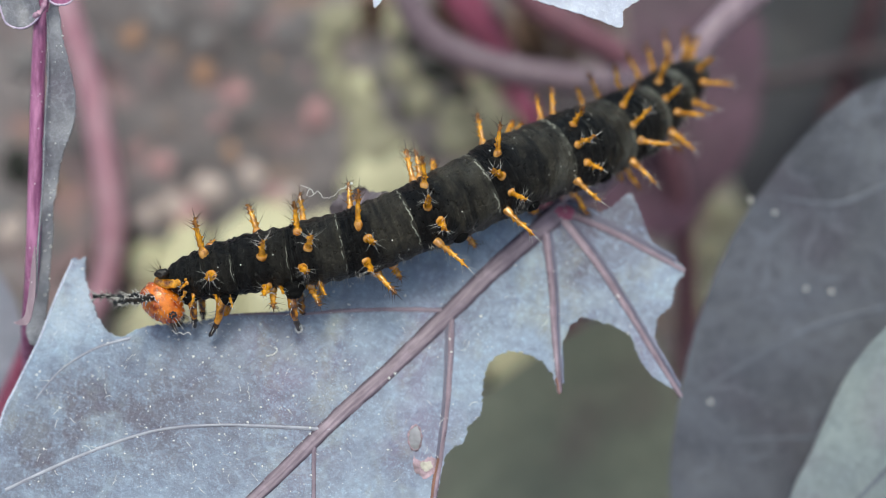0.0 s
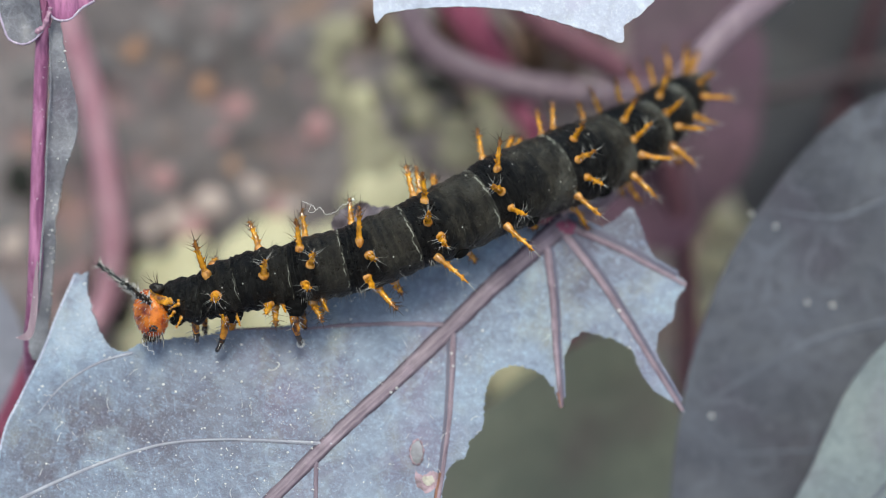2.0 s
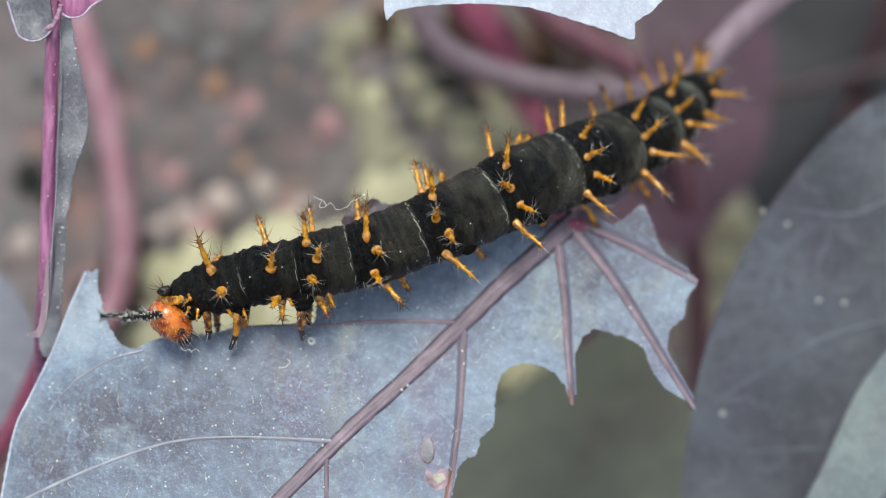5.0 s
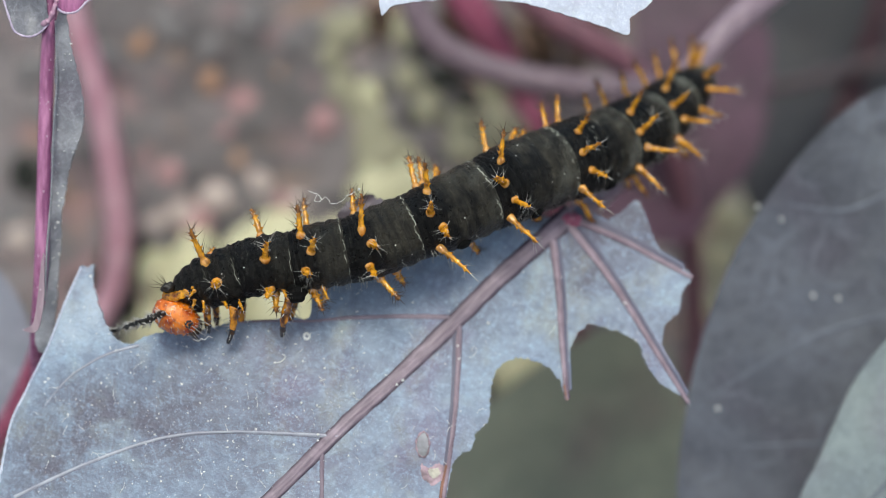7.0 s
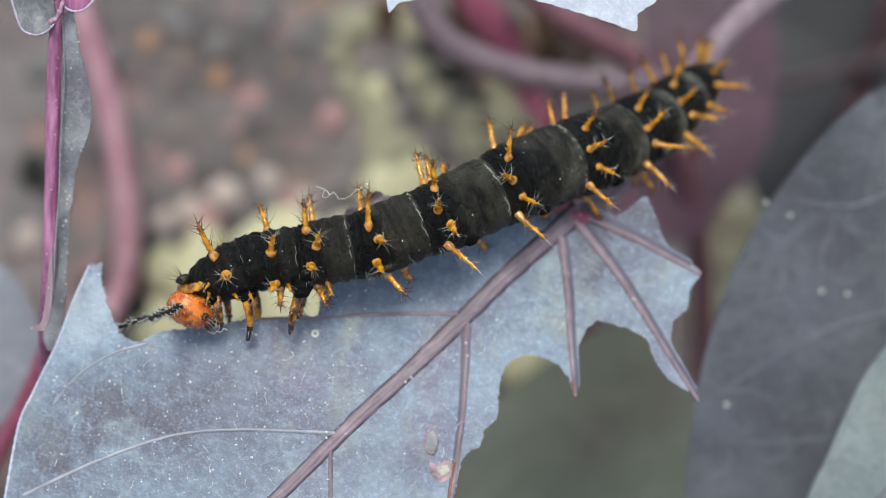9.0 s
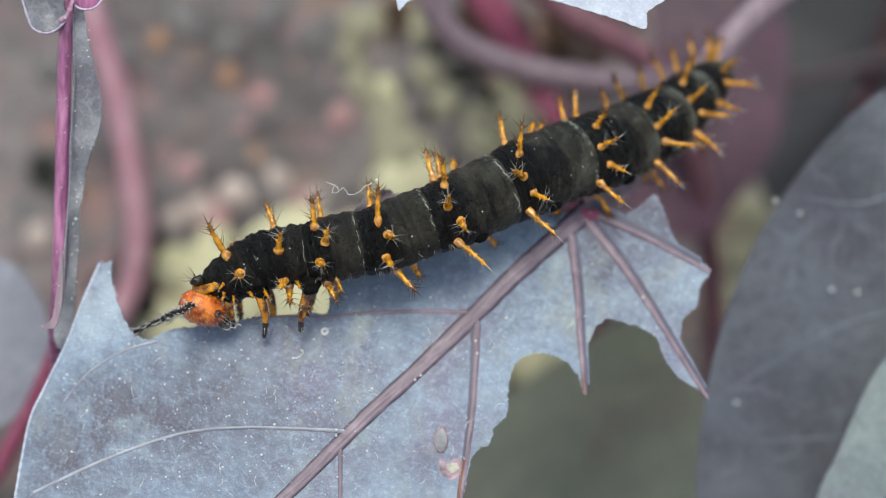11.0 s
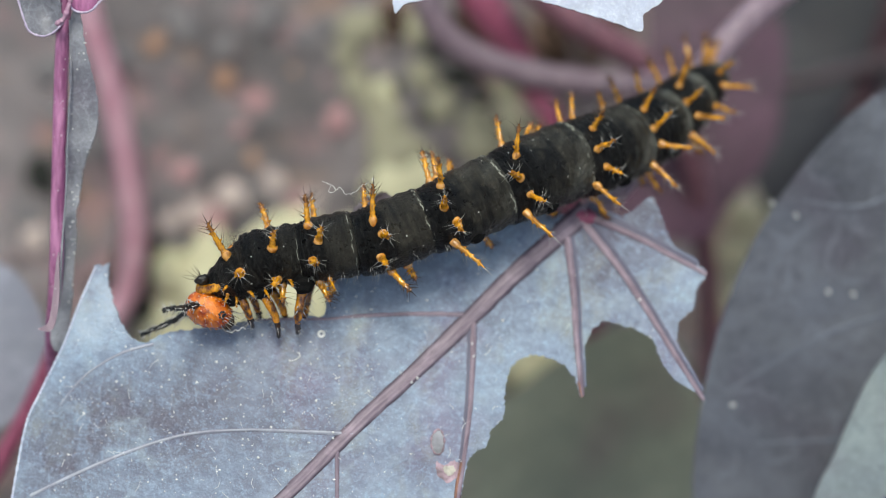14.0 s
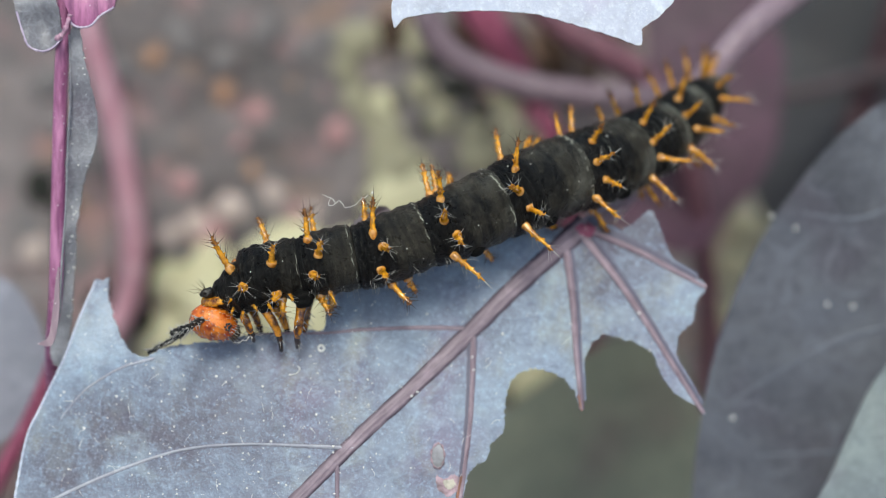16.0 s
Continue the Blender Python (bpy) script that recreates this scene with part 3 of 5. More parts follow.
    leaf.vein([(8.8, 2.7), (10.1, 2.2), (13.0, 0.9), (15.0, -0.2), (17.6, -1.6)], 0.38, 0.2, VEIN_WINE, 0.12)
    patch = Leaf(ob, leaf.plane, leaf.ripple, leaf.wave, leaf.seed, leaf.bow)
    patch.plane = (leaf.plane[0] + 0.05, leaf.plane[1], leaf.plane[2])
    patch.blade([(-2.0, -12.4), (-1.65, -12.6), (-1.5, -13.3), (-1.7, -14.0), (-2.1, -14.1), (-2.4, -13.6), (-2.4, -12.9)], SCAR, 0.4, 0.04, 0.3, "scar", "pale dry scar", 5)
    ring = smooth([(-2.0, -12.4), (-1.65, -12.6), (-1.5, -13.3), (-1.7, -14.0), (-2.1, -14.1), (-2.4, -13.6), (-2.4, -12.9)], 6, True)
    ring = [Vector((p[0], p[1], leaf.lift(p[0], p[1]) + 0.06)) for p in ring]
    part("scar_rim", tube(ring + ring[:1], [0.06 + 0.03 * math.sin(i * 1.3) for i in range(len(ring) + 1)], 7), SCAR_PINK, ob, "pinkish rim of the scar")
    patch.blade([(-2.0, -14.6), (-1.5, -14.9), (-0.9, -14.6), (-0.4, -14.9), (-0.5, -15.6), (-1.1, -16.1), (-1.7, -15.8), (-2.1, -15.2)], SCAR_PINK, 0.35, 0.09, 0.3, "scar", "pink-rimmed scar", 5)
    patch.plane = (patch.plane[0] + 0.03, patch.plane[1], patch.plane[2])
    patch.blade([(-1.5, -15.0), (-0.9, -14.9), (-0.7, -15.3), (-1.1, -15.6), (-1.5, -15.4)], SCAR_DRY, 0.3, 0.06, 0.3, "scar", "papery straw-white scar", 5)
    leaf.vein([(8.1, -9.2), (8.2, -9.7), (8.3, -10.3)], 0.17, 0.09, RUSTY, 0.14)
    leaf.vein([(-0.3, -14.7), (-0.6, -16.0), (-0.8, -17.6)], 0.15, 0.13, RUSTY, 0.14)
    leaf.vein([(-22.1, -6.3), (-24.3, -6.9), (-26.3, -8.0), (-27.5, -9.0), (-28.8, -10.6)], 0.14, 0.06, VEIN_PALE, 0.09)
    lobe = Leaf(ob, (-1.2, 0.0, -0.1), 1.3, 1.3, 41)
    lobe.blade([(-8.1, 2.5), (-7.7, 3.5), (-7.1, 4.1), (-6.5, 4.1), (-6.2, 4.4), (-5.7, 4.5), (-5.2, 4.15), (-4.6, 4.1), (-3.5, 4.1), (-2.7, 4.4), (-3.4, 3.5), (-5, 2.2), (-7, 1.5)], BLADE_CRUMPLED, 0.3, 0.09, 0.25, "curled_lobe", "crumpled plum-grey edge of the leaf", 6)
    stalk(ob, "petiole", [(8.34, 2.53, -5.5), (11.75, 4.73, -9.5), (15.76, 9.87, -13.5), (19.72, 15.44, -17.0), (24.47, 20.14, -19.0), (32.75, 25.93, -26.0), (43.53, 30.05, -40.0)], [0.7, 0.8, 0.9, 1.1, 1.2, 1.25, 1.25], STEM_PALE, "pale mauve leaf stalk")
    part("leaf_node", ball((8.56, 2.51, -4.2), 1.0, 8, 12, (1.2, 0.8, 0.6)), STEM_RED, ob, "crimson leaf joint")
    return leaf


def side_leaves():
    ob = thing("sweet_potato_leaf", "broad dusky blue-grey leaf with pale dust specks", "leaf")
    leaf = Leaf(ob, (-10.5, -0.12, 0.05), 0.8, 14.0, 7)
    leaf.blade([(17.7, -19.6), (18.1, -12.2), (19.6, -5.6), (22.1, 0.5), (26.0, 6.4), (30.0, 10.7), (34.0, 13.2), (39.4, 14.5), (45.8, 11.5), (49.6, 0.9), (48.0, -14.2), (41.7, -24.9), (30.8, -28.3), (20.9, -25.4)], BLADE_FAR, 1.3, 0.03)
    leaf.vein([(45.1, -2.6), (34.5, -4.6), (29.2, -5.9), (25.2, -7.8), (19.9, -10.9)], 0.4, 0.15, VEIN_FAR, 0.05)
    leaf.vein([(45.1, -2.6), (40.4, 6.2), (34.4, 4.9), (30.5, 3.5), (26.0, 4.0)], 0.3, 0.15, VEIN_FAR, 0.1)
    leaf.vein([(45.1, -2.6), (36.1, -13.7), (30.7, -14.5), (22.6, -14.8)], 0.35, 0.15, VEIN_FAR, 0.1)
    for u, v, r in ([*p, 0.17] for p in [(23.7, 3.8), (25.6, 2.8), (28.1, -3.1), (30.1, -3.3), (20.6, -11.8)]):
        part("dust_grain", ball((u, v, leaf.lift(u, v) + 0.1), r, 6, 8), WHITE, ob)
    stalk(ob, "petiole", [(45.32, -2.63, -17.0), (50.69, -1.77, -20.0), (56.88, -7.44, -25.0)], [0.9, 0.9, 0.9], STEM_MAUVE)
    ob = thing("sweet_potato_leaf", "grey-green leaf with a smooth pale edge", "leaf")
    leaf = Leaf(ob, (-8.0, 0, 0), 0.5, 14.0, 9)
    leaf.blade([(25.8, -19.4), (27.7, -14.7), (30.2, -9.4), (33.1, -5.9), (37.8, -2.5), (45.0, -4.2), (47.1, -13.5), (42.8, -23.6), (34.4, -26.9), (27.7, -24.4)], BLADE_PALE, 1.3, 0.03)
    leaf.vein([(45.0, -5.0), (38.6, -10.9), (34.4, -15.1), (30.2, -19.4)], 0.4, 0.15, VEIN_FAR, 0.12)
    stalk(ob, "petiole", [(44.95, -5.02, -8.0), (50.43, -4.28, -12.0), (57.51, -9.04, -20.0)], [0.8, 0.8, 0.8], STEM_MAUVE)
    ob = thing("sweet_potato_leaf", "pale silvery leaf with a bitten corner", "leaf")
    leaf = Leaf(ob, (2.0, 0, 0), 0.3, 10.0, 11)
    leaf.blade([(-4.8, 16.9), (-3.7, 17.6), (0.6, 18.0), (4.6, 17.8), (7.1, 17.2), (10.3, 16.2), (12.4, 15.5), (12.6, 16.6), (13.2, 17.1), (13.9, 17.6), (15.6, 20.2), (14.4, 25.3), (6.5, 27.7), (-0.9, 24.5), (-4.6, 19.4)], BLADE_LIGHT, 1.0, 0.04)
    stalk(ob, "petiole", [(14.05, 24.90, 2.0), (25.31, 30.44, -4.0), (47.67, 29.09, -10.0)], [0.8, 0.8, 0.8], STEM_MAUVE)


def left_stem():
    ob = thing("vine", "upright magenta stem with a withered leaf folded along it", "vine")
    stalk(ob, "stem", [(-27.86, 23.32, 2.0), (-28.21, 17.52, 1.0), (-28.54, 12.80, 0.5), (-28.84, 5.64, 0.0), (-29.28, -1.57, -1.0), (-30.36, -6.58, -5.0), (-31.32, -12.07, -12.0), (-31.15, -18.81, -18.0)], [0.5, 0.5, 0.5, 0.52, 0.5, 0.5, 0.55, 0.6], STEM_PINK, "ribbed magenta stem")
    leaf = Leaf(ob, (-1.0, 0, 0.18), 0.7, 3.0, 13)
    leaf.blade([(-27.62, 16.61), (-26.98, 17.08), (-26.65, 15.06), (-26.13, 12.73), (-25.85, 10.18), (-26.23, 8.21), (-27.02, 6.23), (-27.54, 3.65), (-27.89, 0.44), (-28.26, -3.19), (-28.76, -6.04), (-29.40, -6.94), (-29.87, -6.29), (-29.93, -4.82), (-29.35, -3.19), (-28.98, 0.44), (-28.52, 4.45), (-28.13, 8.80), (-27.83, 12.73)], BLADE_CURL, 0.5, 0.06, 0.25, "folded_leaf", "grey withered leaf hugging the stem")
    edge = smooth([(-27.72, 16.59, 1.5), (-27.65, 12.72, 1.4), (-27.91, 8.76, 1.3), (-28.09, 4.40, 1.2), (-28.39, 0.44, 1.3), (-28.55, -3.13, 1.3)], 6)
    part("leaf_fold", tube(edge, [0.08] * len(edge), 8), BLADE_CURL, ob, "grey folded leaf margin")
    rnd = random.Random(71)
    specks = []
    for _ in range(40):
        v = rnd.uniform(-4, 16)
        u = -28.3 + 0.06 * v + rnd.uniform(-0.2, 1.0) * (1.2 if v > 5 else 0.5)
        r = rnd.choice((0.03, 0.04, 0.05, 0.07))
        specks.append(ball((u, v, leaf.lift(u, v) + 0.03), r, 4, 6, (rnd.uniform(0.6, 1.8), rnd.uniform(0.6, 1.6), 0.7)))
    part("grit", joined(*specks), WHITE, ob, "white grit on the withered leaf")
    leaf = Leaf(ob, (1.6, 0, 0), 0.3, 3.0, 17)
    leaf.blade([(-30.03, -5.14), (-29.32, -4.70), (-29.00, -3.12), (-28.69, -0.36), (-28.53, 0.04), (-28.53, -3.12), (-29.00, -5.18)], STEM_PALE, 0.5, 0.02, 0.2, "leaf_tip", "pale curled leaf tip")
    leaf = Leaf(ob, (1.8, 0, 0), 1.4, 2.2, 19)
    leaf.blade([(-31.53, 19.80), (-31.37, 18.21), (-30.90, 16.63), (-30.50, 15.77), (-29.63, 15.41), (-28.92, 15.61), (-28.45, 16.00), (-28.21, 16.95), (-28.53, 19.01), (-30.19, 20.19)], BLADE_CURL, 0.45, 0.05, 0.3, "young_leaf", "small grey-violet cupped young leaf")
    rim = smooth([(-31.26, 18.15, 2.3), (-30.77, 16.57, 2.4), (-30.38, 15.70, 2.4), (-29.51, 15.35, 2.4), (-28.80, 15.54, 2.4), (-28.25, 16.02, 2.4), (-27.88, 16.58, 2.3)], 5)
    part("leaf_rim", tube(rim, [0.055 + 0.04 * math.sin(i * 1.1) ** 2 for i in range(len(rim))], 8), LILAC, ob, "pale violet rim of the young leaf")
    rim = smooth([(-27.53, 17.73, 2.5), (-27.37, 17.26, 2.5), (-26.82, 16.99, 2.5), (-26.03, 17.11, 2.5), (-25.32, 17.81, 2.5), (-24.38, 18.36, 2.5)], 6)
    part("leaf_rim", tube(rim, [0.06 + 0.05 * math.sin(i * 1.3) ** 2 for i in range(len(rim))], 8), LILAC, ob, "pale rim of the pink young leaf")
    leaf = Leaf(ob, (2.0, 0, 0), 0.8, 2.5, 20)
    leaf.blade([(-27.90, 19.80), (-27.66, 17.82), (-27.50, 17.35), (-26.95, 17.07), (-26.16, 17.19), (-25.45, 17.90), (-24.50, 18.45), (-24.26, 20.19), (-26.24, 20.98)], BRACT, 0.4, 0.06, 0.3, "bract", "pink crinkled young leaf")
    joint = smooth([(-27.41, 17.87, 2.7), (-27.64, 17.16, 2.7), (-27.82, 16.70, 2.6), (-28.15, 16.36, 2.5), (-28.51, 16.22, 2.3)], 8)
    verts, faces = tube(joint, [0.17 + 0.10 * noise.noise(Vector((i * 0.5, 0.3, 0))) for i in range(len(joint))], 12)
    verts = [v + Vector((0.1, 0.1, 0.06)) * noise.noise(v * 4) for v in verts]
    part("stem_joint", (verts, faces), JOINT, ob, "pale fuzzy stem joint")
    ob = thing("vine", "dusky pink stem leaning out of the shade", "vine")
    stalk(ob, "stem", [(-31.27, -5.21, -14.0), (-32.77, -8.47, -16.0), (-34.96, -12.52, -18.0), (-37.88, -17.22, -20.0), (-41.58, -24.14, -24.0)], [0.7, 0.7, 0.72, 0.75, 0.75], STEM_RED)
    ob = thing("vine", "slender pink stem out in the shade", "stem")
    stalk(ob, "stem", [(-35.21, 32.25, -38.0), (-34.02, 22.42, -40.0), (-32.3, 15.47, -42.0), (-31.2, 8.36, -44.0), (-30.8, 2.15, -46.0), (-31.8, -3.13, -48.0), (-35.03, -10.66, -50.0)], [1.2, 1.2, 1.25, 1.25, 1.25, 1.2, 1.2], STEM_ROSE)
    ob = thing("sweet_potato_leaf", "dull blue-grey leaf low among the stems", "leaf")
    leaf = Leaf(ob, (-20, 0, 0), 0.6, 14.0, 21)
    leaf.blade([(-41.6, 0.5), (-38.8, 0.0), (-36.0, -1.6), (-34.2, -4.8), (-33.8, -8.2), (-35.1, -11.4), (-37.4, -13.7), (-41.6, -14.7), (-45.2, -7.3)], BLADE_MIST, 1.5, 0.02)
    stalk(ob, "petiole", [(-43.79, -7.22, -20.0), (-48.55, -9.26, -24.0)], [0.8, 0.8], STEM_MAUVE)


def far_plants():
    ob = thing("vine", "looping mauve stem behind the leaf", "stem")
    stalk(ob, "stem", [(-4.58, 27.80, -32.0), (-3.03, 21.59, -33.0), (-0.69, 18.26, -34.0), (4.26, 16.13, -35.0), (10.75, 14.98, -36.0), (16.90, 14.84, -38.0), (22.50, 15.19, -45.0)], [1.25, 1.25, 1.3, 1.3, 1.3, 1.2, 1.0], STEM_MAUVE, root=False)
    stalk(ob, "shoot", [(22.50, 15.19, -45.0), (27.38, 15.64, -52.0), (35.00, 17.38, -62.0), (44.18, 19.93, -68.0), (66.43, 24.46, -72.0)], [1.0, 0.8, 0.8, 0.8, 0.8], STEM_DIM, "dull brown older shoot")
    ob = thing("vine", "short crimson stem behind the leaf", "stem")
    stalk(ob, "stem", [(0.05, 25.47, -40.0), (2.10, 22.04, -41.0), (4.44, 18.90, -43.0), (6.87, 14.75, -46.0), (8.80, 10.13, -48.0)], [1.8, 1.8, 1.6, 1.2, 1.1], STEM_RED)
    ob = thing("vine", "slanting plum stem behind the leaf", "stem")
    stalk(ob, "stem", [(4.78, 24.93, -36.0), (8.81, 21.31, -37.0), (12.88, 18.91, -38.0), (16.58, 16.32, -40.0), (20.35, 9.82, -42.0)], [1.35, 1.35, 1.35, 1.2, 1.1], STEM_PLUM)
    ob = thing("sweet_potato_leaf", "wine-purple leaf in shade", "leaf")
    leaf = Leaf(ob, (-46.0, 0, 0), 0.8, 14.0, 23)
    leaf.blade([(17.6, 26.3), (25.0, 27.9), (29.4, 21.6), (29.7, 15.3), (28.7, 10.0), (25.0, 4.8), (21.3, 1.1), (17.1, 2.2), (12.9, 5.3), (15.5, 12.6), (17.1, 18.4)], BLADE_WINE, 1.5, 0.02)
    stalk(ob, "petiole", [(24.45, 27.34, -46.0), (35.31, 32.92, -48.0), (57.09, 34.33, -50.0)], [0.8, 0.8, 0.8], STEM_RED)
    ob = thing("sweet_potato_leaf", "dull green leaf in deep shade below", "leaf")
    leaf = Leaf(ob, (-42.0, 0, 0.3), 0.8, 14.0, 25)
    leaf.blade([(-4.4, -17.9), (1.9, -14.4), (5.3, -12.1), (8.9, -9.4), (13.8, -6.7), (18.5, -7.0), (22.4, -14.7), (23.3, -24.5), (17.1, -33.5), (4.1, -33.5), (-3.4, -24.5)], BLADE_SHADE, 1.8, 0.02)
    stalk(ob, "petiole", [(20.60, -31.46, -60.0), (23.63, -35.17, -62.0)], [0.8, 0.8], STEM_MAUVE)
    ob = thing("sweet_potato_leaf", "far blue-grey leaf with shade put into its colour", "leaf")
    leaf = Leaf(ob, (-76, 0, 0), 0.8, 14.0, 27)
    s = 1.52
    leaf.blade([(s * x, s * y) for x, y in ((18, 17), (24, 20), (34, 19), (42, 10), (40, 0), (30, -3), (22, 2), (19, 9))], BLADE_FAR_DIMMED, 2.0, 0.02)
    stalk(ob, "petiole", [(62, 12, -76), (72, 8, -77)], [0.9, 0.9], STEM_MAUVE)


def bud_corner():
    ob = thing("vine", "dark red stem far back among the leaves", "vine")
    stalk(ob, "stem", [(45.35, 29.28, -68.0), (43.51, 21.78, -69.0), (41.64, 16.57, -70.0), (40.65, 10.73, -71.0)], [0.9, 0.9, 1.2, 0.9], STEM_DARK)
    ob = thing("leaf_bud", "small yellow-green leaf bud on a short stalk", "bud")
    leaf = Leaf(ob, (-36, 0, 0), 0.6, 4.0, 33)
    leaf.blade([(41, 19), (42.5, 16.5), (45, 16), (47, 18), (46, 21), (43, 21.5)], BUD, 0.8, 0.05, 0.4)
    stalk(ob, "stalk", [(45, 18, -36.5), (50, 17, -38), (56, 14, -40)], [0.5, 0.5, 0.5], BUD)


def soil_height(x, y):
    """A steep crumbly bank rises behind the leaf on one side; elsewhere the soil lies flat."""
    def ease(k):
        k = max(0.0, min(1.0, k))
        return k * k * (3 - 2 * k)
    rise = 1.19 * (y - 0.0125)
    rise = max(0.0, rise) if rise < 0.07 else 0.07 + 0.03 * (1 - math.exp(-(rise - 0.07) / 0.03))
    side = 1 - ease((x - 0.006) / 0.014)
    rough = 0.003 * noise.noise(Vector((x * 40, y * 40, 1))) + 0.0012 * noise.noise(Vector((x * 130, y * 130, 5)))
    return rise * side * ease((y - 0.02) / 0.02) * ease((0.32 - y) / 0.16) * ease((x + 0.3) / 0.16) + rough


def ground():
    verts, faces = [], []
    n, half = 170, 0.9
    for j in range(n + 1):
        for i in range(n + 1):
            x, y = (i / n - 0.5) * 2, (j / n - 0.5) * 2
            x, y = half * x * abs(x) ** 1.0, half * y * abs(y) ** 1.0
            verts.append((x / MM, y / MM, soil_height(x, y) / MM))
    for j in range(n):
        for i in range(n):
            a = j * (n + 1) + i
            faces.append((a, a + 1, a + n + 2, a + n + 1))
    far = 60000
    k = len(verts)
    verts += [(-far, -far, 0), (far, -far, 0), (far, far, 0), (-far, far, 0)]
    south, east = list(range(0, n + 1)), [j * (n + 1) + n for j in range(n + 1)]
    north, west = [n * (n + 1) + i for i in range(n, -1, -1)], [j * (n + 1) for j in range(n, -1, -1)]
    for side, (a, b) in zip((south, east, north, west), ((0, 1), (1, 2), (2, 3), (3, 0))):
        for i in range(n):
            faces.append((k + a, side[i + 1], side[i]))
        faces.append((k + a, k + b, side[n]))
    ob = part("ground", (verts, faces), SOIL)
    tagged(ob, "grey-brown garden soil rising to a crumbly bank", "ground", kind="structure")


def on_soil(x, y):
    """Where the line from a point high over the sheet through (x, y) of it meets the soil; the soil's normal; the distance."""
    eye, p = SHEET @ Vector((0, 0, 0.1475)), SHEET @ Vector((x * MM, y * MM, 0))
    d = (p - eye).normalized()
    far = 0.1
    while far < 0.6:
        q = eye + d * far
        if q.z < soil_height(q.x, q.y):
            break
        far += 0.0005
    e = 0.004
    tilt = Vector((soil_height(q.x - e, q.y) - soil_height(q.x + e, q.y), soil_height(q.x, q.y - e) - soil_height(q.x, q.y + e), 2 * e)).normalized()
    return q, tilt, far


def litter():
    rnd = random.Random(8)

    def chip(name, label, category, x, y, size, mat, group=""):
        q, tilt, far = on_soil(x, y)
        size *= far / 0.27
        verts, faces = ball((0, 0, 0), 1, 8, 14)
        out = []
        for v in verts:
            k = 1 + 0.35 * noise.noise(v * 1.7 + Vector((x, y, 0)))
            out.append(Vector((v.x * k * size, v.y * k * size * 0.8, v.z * k * size * 0.35)))
        ob = part(name, (out, faces), mat)
        lie = tilt.to_track_quat("Z", "Y").to_matrix().to_4x4()
        ob.matrix_basis = Matrix.Translation(q + tilt * size * MM * 0.1) @ lie @ pose(0, 0, 0, rnd.uniform(-8, 8), rnd.uniform(-8, 8), rnd.uniform(0, 180))
        tagged(ob, label, category, group)

    # Lumps added to carry the pale tone of bright ground.
    for x, y, s in ((-13, 0, 6.8), (-8, -1, 8), (-17, -3.2, 7), (-11, -4.5, 9), (-4, 5, 6), (-19.4, -5.6, 6), (-21.4, -5.2, 4.2), (-20.2, -1.2, 4), (-18.0, 0.4, 3.2), (4.6, -7.6, 6), (19.4, -0.4, 3.6), (18.4, -3.4, 3.4)):
        chip("stone", "pale lump added for bright ground", "stone", x, y, s, STRAW, "pale stones on the soil")
    for x, y, s in ((-7.4, 16, 3.2), (-7.5, 12, 2.4), (-5.5, 8.9, 3.2), (-6.2, 10.4, 2.6), (-3, 12.6, 2.4), (-1.5, 10.6, 2.6), (-3.4, 16, 2.6), (1.6, 8, 4), (-4.8, 7, 4), (3, 11.6, 3), (3.4, 9, 3.2), (0.8, 9.6, 2.4), (5.2, 8, 3), (20, 2.5, 4), (-8.2, 14, 2.2)):
        chip("clod", "olive-brown clod of dry earth", "clod", x, y, s, OLIVE, "clods on the soil")
    for x, y, s in ((-18, 2.3, 2.6), (-9, 9.5, 2), (-14.5, 11, 1.8), (-20, 6, 2), (-25, 12, 2), (-12, 4, 1.8), (-16, 9, 1.4), (-10, 12.6, 1.3)):
        chip("clod", "reddish crumb of earth on the soil", "clod", x, y, s, ROSY, "clods on the soil")
    for x, y, s in ((-16.4, 4.2, 2.6), (-18.8, 3.0, 2.2), (-13.6, 5.2, 2.0), (-20.8, 2.4, 1.6), (-11, 3.8, 1.8), (-30.6, 1.2, 2.2)):
        chip("clod", "pale pinkish clod of dry earth", "clod", x, y, s, CHALKY, "clods on the soil")
    for x, y, s in ((-12, 12.8, 1.5), (-17, 12.4, 1.6), (-15, 7, 1.4), (-22, 15, 1.4), (-18.6, 9.8, 1.2)):
        chip("clod", "rust-brown crumb of earth on the soil", "clod", x, y, s, RUST, "clods on the soil")
    for x, y, s in ((-5.6, 11.6, 2.2),):
        chip("stone", "pale lump added for bright ground", "stone", x, y, s, STRAW, "pale stones on the soil")
    # The first clods are added to darken the shaded ground beside the notch.
    for x, y, s in ((-23.6, -0.6, 3.6), (-23.6, -3.0, 3.2), (-25.6, -2.2, 2.4), (-22.4, 0.8, 2), (-4.8, 11.4, 1.9), (-0.5, 12.8, 2.4), (-2.8, 9.9, 1.5), (-5.0, 14.9, 1.4), (-6.6, 12.6, 1.0), (-2.2, 14.4, 1.6), (1.2, 11.2, 1.7), (-1.4, 7.6, 1.2), (-30, 5.8, 2.6), (-28.4, 4.2, 1.6)):
        chip("clod", "dark clod of earth, some added for shading", "clod", x, y, s, CLOD, "clods on the soil")
